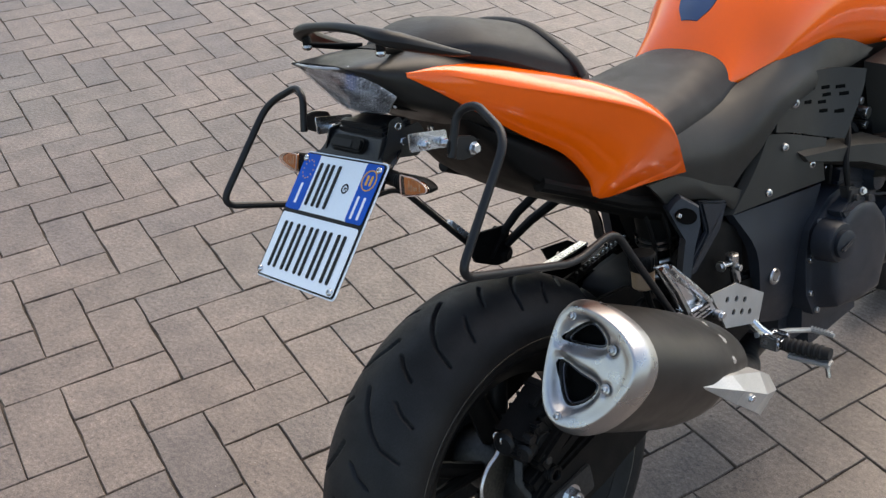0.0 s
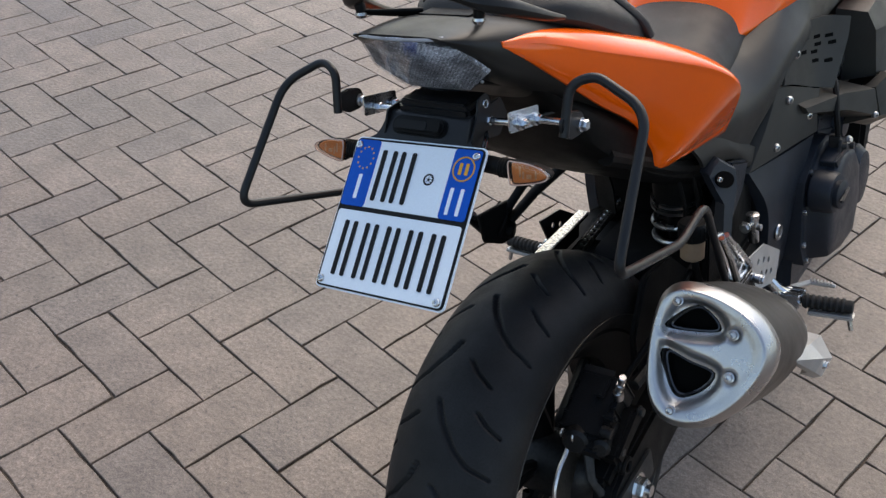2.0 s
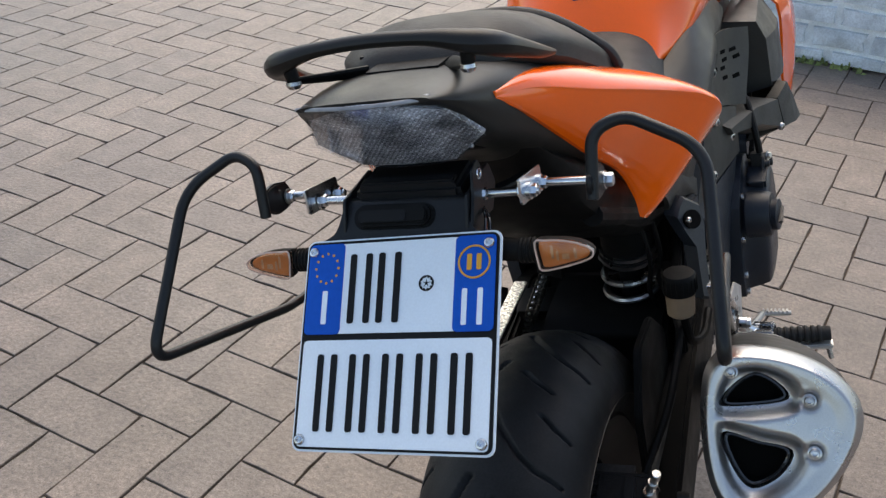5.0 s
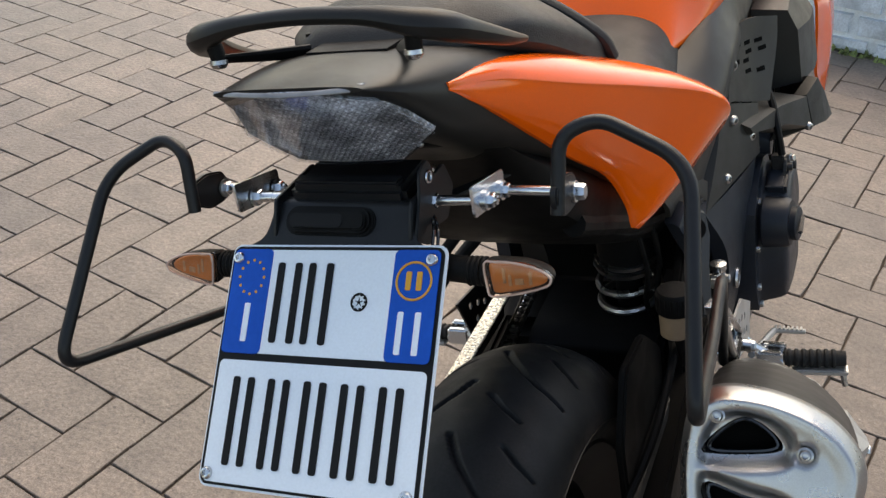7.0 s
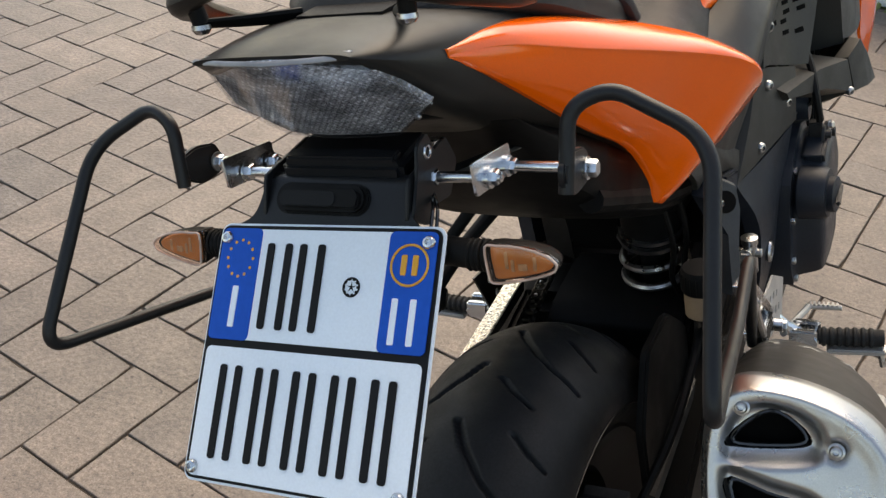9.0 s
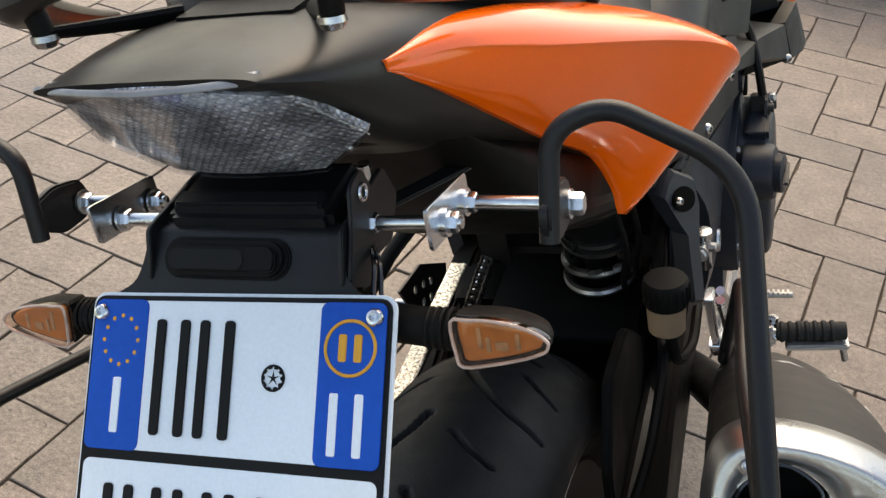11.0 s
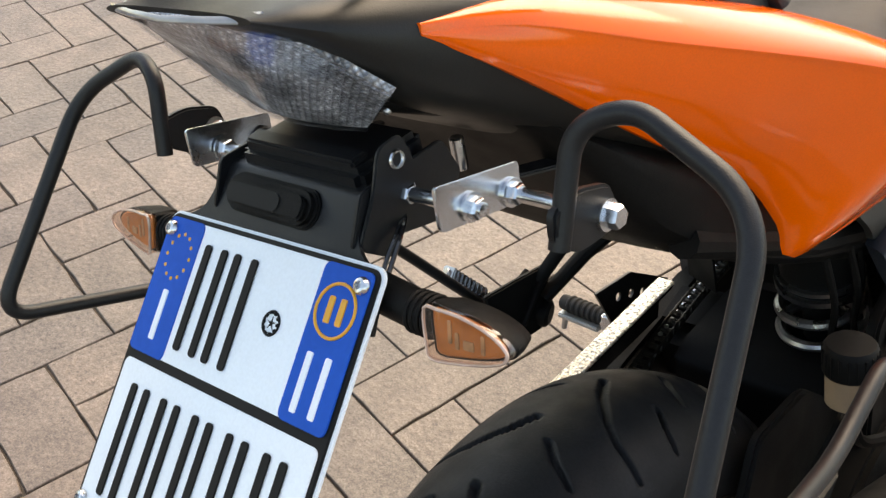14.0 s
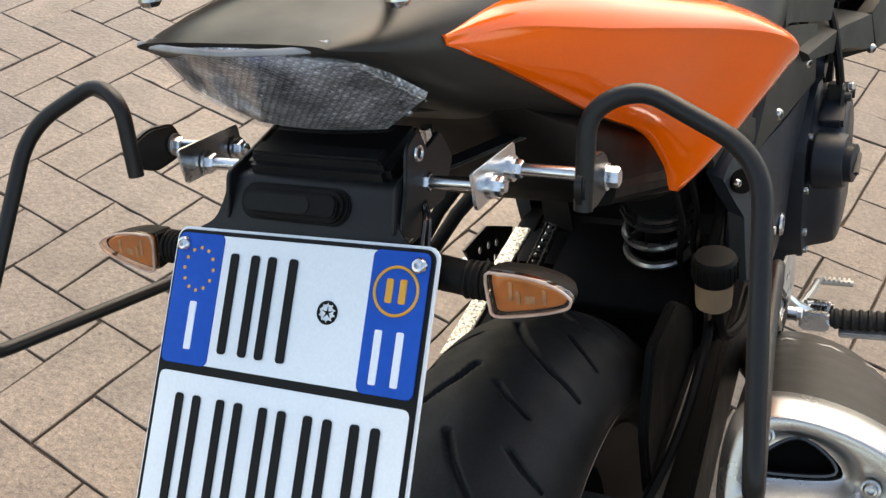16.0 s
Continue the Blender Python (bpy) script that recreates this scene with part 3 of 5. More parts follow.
part("caliper_cover", block((0.046, 0.026, 0.004), pose(0.094, 0.024, 0.479, 28), 0.001), DARK, caliper)
part("caliper_lobe", join(turned([(0.019, -0.012), (0.019, 0.006), (0.014, 0.01), (0.004, 0.0105)], (0.1, -0.058, 0.43), (0.2, -0.9, 0.1), 20), turned([(0.014, -0.01), (0.014, 0.008), (0.009, 0.012)], (0.132, -0.05, 0.425), (0.3, -0.9, 0.1), 18)), CALIPER, caliper)
part("carrier_arm", tube([(0.112, -0.05, 0.405), (0.122, -0.066, 0.375), (0.134, -0.06, 0.345)], (0.0075, 0.006), 10, squash=0.6), DARK, caliper, "bare steel carrier arm")
part("caliper_tab", join(block((0.02, 0.01, 0.014), pose(0.138, -0.03, 0.46, 28), 0.003), block((0.014, 0.03, 0.008), pose(0.115, 0.0, 0.482, 28), 0.002), rod((0.135, -0.05, 0.452), (0.15, -0.05, 0.45), 0.008)), CALIPER, caliper)
part("caliper_bolt", hexhead((0.15, -0.03, 0.405), (1, 0, 0), 0.007, 0.006), DARK, caliper)
part("caliper_bolt", hexhead((0.152, 0.03, 0.43), (1, 0, 0), 0.007, 0.006), DARK, caliper)
part("rubber_boot", join(*[torus((0.138 + 0.005 * k, -0.02, 0.372), (1, 0, 0), 0.011, 0.0035, 16, 6) for k in range(4)]), PLASTIC, caliper)
part("slide_pin", join(rod((0.076, -0.058, 0.434), (0.104, -0.062, 0.438), 0.0035), torus((0.08, -0.058, 0.435), (1, 0, 0), 0.0055, 0.0015, 14, 5), torus((0.1, -0.062, 0.438), (1, 0, 0), 0.0065, 0.0015, 14, 5)), STEEL, caliper, "bright steel pad pin")
part("bleed_nipple", join(rod((0.136, 0.002, 0.468), (0.137, 0.0, 0.482), 0.0075), rod((0.137, 0.0, 0.482), (0.149, -0.008, 0.512), 0.0042), rod((0.142, -0.004, 0.494), (0.144, -0.005, 0.5), 0.0062), rod((0.147, -0.007, 0.507), (0.15, -0.009, 0.516), 0.0055)), STEEL, caliper, "bright bleed nipple")
part("brake_hose", tube([(0.125, 0.04, 0.47), (0.15, 0.1, 0.52), (0.155, 0.2, 0.56), (0.14, 0.26, 0.54)], 0.005, 8, 0.05), PLASTIC, caliper)
part("torque_arm", tube([(0.12, 0.08, 0.43), (0.125, 0.3, 0.44)], 0.009, 8), DARK, caliper)

# tail cowl, under-tail and lamp
cowl = part("tail_cowl", body([
    (-0.171, [(0, 1.0275), (0.03, 1.0275), (0.052, 1.0265), (0.058, 1.0245), (0.052, 1.0228), (0.03, 1.0225), (0, 1.0225)]),
    (-0.14, [(0, 1.027), (0.04, 1.026), (0.064, 1.021), (0.074, 1.01), (0.066, 1.0), (0.04, 0.997), (0, 0.997)]),
    (-0.1, [(0, 1.024), (0.05, 1.022), (0.077, 1.012), (0.087, 0.992), (0.078, 0.965), (0.045, 0.958), (0, 0.957)]),
    (-0.05, [(0, 1.015), (0.06, 1.012), (0.089, 0.999), (0.099, 0.973), (0.09, 0.938), (0.055, 0.925), (0, 0.923)]),
    (0.02, [(0, 0.995), (0.07, 0.99), (0.1, 0.975), (0.112, 0.94), (0.104, 0.898), (0.06, 0.882), (0, 0.88)]),
    (0.1, [(0, 0.955), (0.09, 0.95), (0.115, 0.932), (0.124, 0.892), (0.118, 0.85), (0.07, 0.832), (0, 0.83)]),
    (0.2, [(0, 0.89), (0.09, 0.888), (0.125, 0.872), (0.136, 0.83), (0.13, 0.782), (0.08, 0.76), (0, 0.755)]),
    (0.32, [(0, 0.81), (0.09, 0.81), (0.125, 0.79), (0.138, 0.762), (0.13, 0.726), (0.08, 0.7), (0, 0.695)])], 6, 3), COWL, bike, "satin black tail cowl")

part("under_tail", body([
    (-0.105, [(0, 0.968), (0.03, 0.968), (0.045, 0.964), (0.045, 0.958), (0.035, 0.954), (0, 0.954)]),
    (-0.04, [(0, 0.935), (0.06, 0.935), (0.08, 0.932), (0.08, 0.927), (0.066, 0.922), (0, 0.921)]),
    (0.0, [(0, 0.912), (0.065, 0.912), (0.09, 0.902), (0.09, 0.894), (0.075, 0.885), (0, 0.883)]),
    (0.06, [(0, 0.88), (0.07, 0.88), (0.105, 0.86), (0.106, 0.83), (0.09, 0.804), (0, 0.798)]),
    (0.15, [(0, 0.82), (0.08, 0.82), (0.112, 0.8), (0.112, 0.765), (0.1, 0.735), (0, 0.728)]),
    (0.27, [(0, 0.76), (0.08, 0.76), (0.114, 0.74), (0.114, 0.7), (0.1, 0.665), (0, 0.66)]),
    (0.4, [(0, 0.72), (0.08, 0.72), (0.114, 0.7), (0.114, 0.66), (0.1, 0.6), (0, 0.59)])], 4, 3), PLASTIC, bike, "matt black plastic under-tail")
part("inner_fender", patch([[(x, y - 0.5 * (x + 0.05), z) for x in (-0.072, -0.05, -0.03)] for y, z in ((0.292, 0.69), (0.318, 0.67), (0.338, 0.634), (0.352, 0.597), (0.357, 0.55))], 0.004, (0, 1, 0.2)), PLASTIC, bike, "matt black inner mudguard")


def lens_rows(grow, lift):
    """Rows of the six-sided lens: straight sides widening to two corners, then drawing in to a short lower edge."""
    rows = []
    for k in range(10):
        f = k / 6 if k <= 6 else (k - 6) / 3
        z, hw = (1.0245 - 0.0505 * f, 0.0545 + 0.0225 * f) if k <= 6 else (0.974 - 0.0255 * f, 0.077 - 0.033 * f)
        row = []
        for g in (-1, -0.66, -0.33, 0, 0.33, 0.66, 1):
            x = g * (hw + grow)
            row.append((x, -0.1725 + (1.0238 - z) * 0.74 + 2.6 * x * x - lift, z - lift * 0.6))
        rows.append(row)
    return rows


lamp = part("tail_lamp", patch(lens_rows(0.0, 0.0), 0.004, (0, 1, 0.4), 4, 1), REFLECTOR, bike, "clear tail lamp with faceted silver reflector")
lens = part("lens", patch(lens_rows(0.001, 0.0022), 0.0012, (0, 1, 0.4), 4, 1), CLEAR, lamp, "clear plastic lens")
lens.visible_shadow = False
part("lamp_trim", tube([(-0.06, -0.167, 1.0242), (-0.03, -0.1745, 1.025), (0, -0.1775, 1.025), (0.03, -0.1745, 1.025), (0.054, -0.168, 1.0242)], 0.002, 10, squash=0.6), TRIM, lamp, "clear glossy upper lip of the lens")
for sx in (-1, 1):
    part("lamp_screw", domed((sx * 0.058, -0.1085, 0.9585), (0, -0.8, -0.5), 0.0026, 0.002), STEEL, lamp)
for x, y0, z0, mt in ((0.021, -0.029, 0.895, ZINC), (-0.045, -0.029, 0.895, ZINC)):
    part("under_tail_pin", rod((x, y0, z0 - 0.013), (x, y0, z0 + 0.008), 0.0045), mt, cowl)

part("under_tail_bar", join(block((0.07, 0.014, 0.003), pose(0.055, -0.012, 0.879, 0, 0, 52), 0.001), rod((0.078, 0.024, 0.858), (0.078, 0.024, 0.885), 0.0042)), DARK, cowl, "dark steel strap under the tail")

# orange tail panels
CREASE = [(0.086, -0.103, 0.998), (0.106, -0.053, 0.986), (0.137, 0.012, 0.957), (0.166, 0.077, 0.929), (0.189, 0.128, 0.906), (0.213, 0.17, 0.884), (0.2255, 0.205, 0.857), (0.212, 0.248, 0.817), (0.158, 0.336, 0.724)]
INNER = [(0.084, -0.102, 0.9995), (0.09, -0.045, 0.996), (0.105, 0.02, 0.979), (0.12, 0.085, 0.953), (0.134, 0.135, 0.932), (0.152, 0.185, 0.906), (0.178, 0.224, 0.876), (0.194, 0.254, 0.829), (0.152, 0.334, 0.7245)]
LOWER = [(0.085, -0.103, 0.996), (0.099, -0.067, 0.968), (0.111, -0.01, 0.921), (0.122, 0.05, 0.872), (0.134, 0.11, 0.826), (0.14, 0.145, 0.776), (0.143, 0.156, 0.745), (0.149, 0.25, 0.733), (0.155, 0.338, 0.7215)]


def panel_rows(side):
    """Rows of the panel from its inner top edge over the crease to its lower edge."""
    rows = []
    for frac, puff in ((None, 0), (-0.72, 0.003), (-0.3, 0.004), (0.0, 0.0), (0.08, 0.001), (0.32, 0.004), (0.6, 0.005), (0.85, 0.002), (1.0, -0.004)):
        row = []
        for k, (n, u, l) in enumerate(zip(INNER, CREASE, LOWER)):
            p = Vector(n) if frac is None else Vector(u).lerp(Vector(n), -frac) if frac < 0 else Vector(u).lerp(Vector(l), frac)
            bulge = puff * math.sin(math.pi * min(1, max(0.08, k / 8)))
            row.append((side * (p.x + bulge), p.y, p.z + (0.003 if frac and frac < 0 else 0)))
        rows.append(row)
    return rows


for side in (1, -1):
    pn = part("tail_panel", patch(panel_rows(side), 0.004, (-side, 0, 0), 4, 4), ORANGE, bike, "glossy orange tail side panel")
    part("lower_fin", patch([[(side * 0.1455, 0.1555, 0.752), (side * 0.151, 0.165, 0.785), (side * 0.166, 0.205, 0.818)], [(side * 0.15, 0.2, 0.743), (side * 0.162, 0.235, 0.758), (side * 0.184, 0.255, 0.79)],
                             [(side * 0.155, 0.29, 0.7305), (side * 0.166, 0.3, 0.74), (side * 0.1775, 0.306, 0.757)]], 0.003, (-side, 0, 0)), ORANGE, pn)

# seats
pillion = part("pillion_seat", body([
    (-0.06, [(0, 1.018), (0.025, 1.018), (0.04, 1.016), (0.044, 1.012), (0.04, 1.008), (0, 1.008)]),
    (-0.04, [(0, 1.033), (0.04, 1.03), (0.062, 1.02), (0.068, 1.012), (0.062, 1.004), (0, 1.002)]),
    (0.02, [(0, 1.038), (0.06, 1.033), (0.098, 1.012), (0.106, 0.997), (0.095, 0.98), (0, 0.97)]),
    (0.1, [(0, 1.016), (0.06, 1.01), (0.11, 0.98), (0.12, 0.958), (0.108, 0.94), (0, 0.93)]),
    (0.155, [(0, 0.995), (0.06, 0.987), (0.115, 0.95), (0.126, 0.93), (0.115, 0.912), (0, 0.9)]),
    (0.185, [(0, 0.965), (0.06, 0.958), (0.11, 0.93), (0.12, 0.914), (0.11, 0.9), (0, 0.88)])], 6, 4), VINYL, bike, "black vinyl pillion seat")
part("seat_welt", tube(catmull([(-0.128, 0.162, 0.924), (-0.116, 0.155, 0.95), (-0.06, 0.148, 0.99), (0, 0.146, 0.999), (0.06, 0.148, 0.99), (0.116, 0.155, 0.95), (0.128, 0.162, 0.924)], 5), 0.0105, 12, squash=0.75), VINYL, pillion, "raised black welt across the seat front")
part("rider_seat", body([
    (0.175, [(0, 0.935), (0.07, 0.928), (0.105, 0.91), (0.118, 0.89), (0.11, 0.87), (0, 0.86)]),
    (0.22, [(0, 0.868), (0.07, 0.866), (0.115, 0.855), (0.132, 0.838), (0.125, 0.81), (0, 0.8)]),
    (0.3, [(0, 0.835), (0.07, 0.834), (0.115, 0.825), (0.134, 0.805), (0.128, 0.775), (0, 0.76)]),
    (0.4, [(0, 0.832), (0.06, 0.832), (0.1, 0.824), (0.122, 0.802), (0.12, 0.765), (0, 0.75)]),
    (0.48, [(0, 0.842), (0.055, 0.84), (0.09, 0.828), (0.112, 0.8), (0.112, 0.77), (0, 0.75)]),
    (0.575, [(0, 0.85), (0.05, 0.845), (0.085, 0.83), (0.1, 0.81), (0.1, 0.79), (0, 0.78)])], 6, 4), VINYL, bike, "black vinyl rider seat")

# grab rail round the tail
half = [(0.117, -0.025, 1.006), (0.115, -0.05, 1.015), (0.108, -0.085, 1.031), (0.097, -0.115, 1.046), (0.08, -0.13, 1.055), (0.05, -0.134, 1.062), (0, -0.135, 1.065)]
curve = catmull(half + [(-x, y, z) for x, y, z in half[-2::-1]], 5)
ringset, nseg = [], 12
for i, p in enumerate(curve):
    d = (curve[min(i + 1, len(curve) - 1)] - curve[max(i - 1, 0)]).normalized()
    side = d.cross(Vector((0, 0, 1))).normalized()
    up = side.cross(d)
    e = min(i, len(curve) - 1 - i) / len(curve)
    f = min(1, 0.25 + 3.2 * e) * (1 - 0.42 * min(1, max(0, (e - 0.3) / 0.12)))
    ringset.append([p + side * (0.0125 * f * math.cos(2 * math.pi * k / nseg)) + up * (0.0105 * f * math.sin(2 * math.pi * k / nseg)) for k in range(nseg)])
rail = part("grab_rail", rings_mesh(ringset), COWL, bike, "curved satin black grab rail")
for sx in (-1, 1):
    part("rail_bracket", join(tube([(sx * 0.076, -0.127, 1.036), (sx * 0.06, -0.1, 1.028), (sx * 0.04, -0.07, 1.02)], (0.0045, 0.0075), 10, squash=0.5),
                              rod((sx * 0.078, -0.128, 1.036), (sx * 0.08, -0.128, 1.054), 0.006)), PLASTIC, rail)
    part("rail_bolt", turned([(0.0065, 0), (0.0068, 0.003), (0.0048, 0.006), (0.0016, 0.007)], (sx * 0.078, -0.129, 1.036), (0, -0.2, -1), 16), STEEL, rail, "bright button-head bolt")
part("rail_base", join(block((0.08, 0.07, 0.014), pose(0, -0.055, 1.014, -4), 0.006), block((0.13, 0.03, 0.02), pose(0, -0.035, 1.015), 0.008)), PLASTIC, rail)

# plate bracket, plate light, plate
def curve2(pts, per=5):
    return [(p.x, p.y) for p in catmull([(x, y, 0) for x, y in pts], per, True)]


def rounded(w, h, r, n=4):
    out = []
    for cx, cy, a0 in ((w / 2 - r, h / 2 - r, 0), (-w / 2 + r, h / 2 - r, 90), (-w / 2 + r, -h / 2 + r, 180), (w / 2 - r, -h / 2 + r, 270)):
        out += [(cx + r * math.cos(radians(a0 + 90 * k / n)), cy + r * math.sin(radians(a0 + 90 * k / n))) for k in range(n + 1)]
    return out


PLATE_C, PLATE_K = Vector((0, -0.2182, 0.8325)), 1.048
PV = Vector((-0.023, 0.687, 0.726)).normalized()
PN = Vector((0.999, -0.015, 0.03)).cross(PV).normalized()
PU = PV.cross(PN)
PLATE = Matrix.Translation(PLATE_C) @ Matrix((PU, PV, PN)).transposed().to_4x4() @ Matrix.Scale(PLATE_K, 4)
BRACKET_SIDE = [(-0.136, 0.926), (-0.075, 0.928), (-0.065, 0.905), (-0.085, 0.885), (-0.15, 0.9)]
bracket = part("plate_bracket", join(
    patch([[(-0.06, -0.122, 0.9215), (0, -0.122, 0.9215), (0.054, -0.122, 0.9215)], [(-0.0615, -0.13, 0.921), (0, -0.13, 0.921), (0.0555, -0.13, 0.921)],
           [(-0.0625, -0.135, 0.916), (0, -0.135, 0.916), (0.056, -0.135, 0.916)], [(-0.065, -0.144, 0.906), (0, -0.144, 0.906), (0.0575, -0.144, 0.906)],
           [(-0.07, -0.15, 0.899), (0, -0.15, 0.899), (0.064, -0.15, 0.899)], [(-0.084, -0.157, 0.891), (0, -0.157, 0.891), (0.08, -0.157, 0.891)], [(-0.086, -0.172, 0.872), (0, -0.172, 0.872), (0.084, -0.172, 0.872)]], 0.0025, (0, 1, -0.6)),
    side_slab(BRACKET_SIDE, 0.057, 0.003, 0.0006, 0.004), side_slab(BRACKET_SIDE, -0.057, 0.003, 0.0006, 0.004),
    block((0.16, 0.004, 0.15), PLATE @ pose(0, 0, -0.006, 90), 0.001)), RACK, bike, "folded matt black plate bracket")
part("bracket_box", join(block((0.098, 0.05, 0.02), pose(-0.002, -0.102, 0.9225, 3), 0.004), block((0.088, 0.012, 0.005), pose(-0.002, -0.119, 0.9335, 8), 0.0015)), RACK, bracket)
part("bracket_flange", side_slab([(-0.122, 0.944), (-0.106, 0.946), (-0.1, 0.93), (-0.106, 0.905), (-0.128, 0.885), (-0.148, 0.9), (-0.132, 0.922)], 0.0605, 0.0025, 0.0006, 0.005), RACK, bracket)
# the flange is not pierced: an added zinc ring stands for its pale hole
part("flange_slot", torus((0.061, -0.112, 0.934), (1, 0, 0), 0.0042, 0.0011, 18, 6), ZINC, bracket, "bright ring for the pale hole in the flange")
LN = Vector((0, -0.77, 0.64)).normalized()
LAMP = Matrix(((1, 0, 0, -0.012), (0, LN.z, LN.y, -0.1405), (0, -LN.y, LN.z, 0.9105), (0, 0, 0, 1)))
part("plate_lamp", join(slab(rounded(0.07, 0.0185, 0.0088, 6), LAMP @ Matrix.Translation((0, 0, 0.0075)), 0.011, 0.0032), slab(rounded(0.076, 0.0225, 0.0108, 6), LAMP @ Matrix.Translation((0, 0, 0.0016)), 0.004, 0.001)), PLASTIC, bracket, "rounded black plate light")
part("plate_lamp_window", slab(rounded(0.046, 0.011, 0.005, 5), LAMP @ Matrix.Translation((-0.008, -0.001, 0.0082)), 0.002, 0.0006), INK, bracket, "dark plate light window")
part("plate_lamp_end", slab(rounded(0.013, 0.0125, 0.004, 4), LAMP @ Matrix.Translation((0.026, -0.001, 0.0078)), 0.004, 0.0012), PLASTIC, bracket)
for k in range(2):
    part("bracket_wire", tube(catmull([(0.05, -0.1, 0.905), (0.064 + 0.003 * k, -0.125, 0.9), (0.068 + 0.004 * k, -0.142, 0.889), (0.078, -0.157, 0.881)], 6), 0.0013, 6), GLOSS, bracket)


def plate_face(name, cx, cy, w, h, r, lift, mat, parent, label="", thick=0.001):
    return part(name, slab([(x + cx, y + cy) for x, y in rounded(w, h, r)], PLATE @ Matrix.Translation((0, 0, lift)), thick, 0.0003), mat, parent, label)


plate = plate_face("number_plate", 0, 0, 0.174, 0.1745, 0.007, 0.0, WHITE, bike, "white square number plate with blue bands", 0.002)
plate_face("plate_border", 0, 0, 0.1705, 0.171, 0.006, 0.0014, INK, plate, thick=0.002)
plate_face("upper_field", 0, 0.0452, 0.165, 0.0755, 0.004, 0.0022, WHITE, plate, thick=0.001)
plate_face("lower_field", 0, -0.0407, 0.165, 0.0857, 0.004, 0.0022, WHITE, plate, thick=0.001)
plate_face("blue_band", -0.0665, 0.0452, 0.0335, 0.0765, 0.004, 0.0026, BLUE, plate, "blue plate band", 0.001)
plate_face("blue_band", 0.0662, 0.0452, 0.034, 0.0765, 0.004, 0.0026, BLUE, plate, "blue plate band", 0.001)
# plain bars stand for the characters
for x in (-0.0335, -0.0075):
    for dx in (-0.0072, 0.0072):
        plate_face("bar", x + dx, 0.0445, 0.0058, 0.058, 0.002, 0.0034, INK, plate)
for k in range(5):
    for dx in (-0.0062, 0.0062):
        plate_face("bar", -0.0585 + 0.0293 * k + dx, -0.0405, 0.0058, 0.062, 0.002, 0.0034, INK, plate)
plate_face("bar", -0.0655, 0.0295, 0.005, 0.028, 0.001, 0.0031, WHITE, plate)
for dx in (-0.0065, 0.0065):
    plate_face("bar", 0.065 + dx, 0.0265, 0.0045, 0.029, 0.001, 0.0031, WHITE, plate)
for k in range(12):
    a = 2 * math.pi * k / 12
    plate_face("star_dot", -0.0655 + 0.0105 * math.cos(a), 0.0625 + 0.0125 * math.sin(a), 0.0022, 0.0022, 0.001, 0.003, YELLOW, plate)
part("year_ring", torus(PLATE @ Vector((0.0655, 0.062, 0.0028)), PN, 0.0135, 0.0009, 32, 6), YELLOW, plate)
for dx in (-0.004, 0.004):
    plate_face("bar", 0.0655 + dx, 0.062, 0.0042, 0.013, 0.001, 0.0031, YELLOW, plate)
seal = PLATE @ Vector((0.0255, 0.0465, 0.0025))
part("seal", join(torus(seal, PN, 0.0062, 0.0007, 28, 5), *[rod(seal + (PU * math.cos(a) + PV * math.sin(a)) * 0.0048, seal + (PU * math.cos(a) + PV * math.sin(a)) * 0.0058 + PN * 0.0002, 0.0011, 6, 0.0001) for a in (2 * math.pi * k / 10 for k in range(10))],
                  *[slab([(-0.0007, 0), (0.0007, 0), (0, 0.0038)], Matrix.Translation(seal) @ Matrix((PU, PV, PN)).transposed().to_4x4() @ Matrix.Rotation(2 * math.pi * k / 5, 4, "Z"), 0.0006, 0) for k in range(5)]), INK, plate, "small round black state seal")
for x, y in ((-0.0785, 0.0765), (0.0775, 0.0765), (-0.0785, -0.078), (0.0775, -0.078)):
    part("plate_screw", domed(PLATE @ Vector((x, y, 0.0025)), PN, 0.0048, 0.0035), ZINC, plate, "bright button-head screw")

# indicators: a tapering flat lens in a black housing on a thick stalk
IND = [(0, 0.0128), (0.008, 0.0136), (0.02, 0.0126), (0.032, 0.0094), (0.041, 0.005), (0.0458, 0.0005), (0.0462, -0.0025), (0.0435, -0.0062), (0.033, -0.0098), (0.018, -0.0128), (0.003, -0.014), (0.0005, -0.006)]
for sx in (1, -1):
    x0, y0, z0 = (0.1165, -0.162, 0.8815) if sx > 0 else (-0.1115, -0.162, 0.8775)
    iu, iv = Vector((sx, 0.05, 0.045)).normalized(), Vector((-0.1 * sx, 0.25, 0.966))
    iv = (iv - iu * iv.dot(iu)).normalized()
    inn = iu.cross(iv)
    inn = -inn if inn.y > 0 else inn
    face = Matrix(((iu.x, iv.x, inn.x, x0), (iu.y, iv.y, inn.y, y0), (iu.z, iv.z, inn.z, z0), (0, 0, 0, 1)))
    ring = [(x, y * 0.9) for x, y in curve2(IND, 3)]
    mid = (0.019, 0.0)

    def shell(k, d, push=0.0):
        return [face @ Vector((mid[0] + (x - mid[0]) * k + push, mid[1] + (y - mid[1]) * k, d)) for x, y in ring]

    stem = part("indicator", join(tube([(sx * 0.07, -0.151, z0 + 0.001), (x0 - sx * 0.008, -0.155, z0)], (0.0102, 0.0098), 14), rings_mesh([shell(0.55, -0.021, 0.002), shell(0.82, -0.017, 0.001), shell(0.97, -0.009), shell(1.02, -0.002), shell(0.98, 0.0)])),
                PLASTIC, bike, "black indicator with clear lens and amber insert")
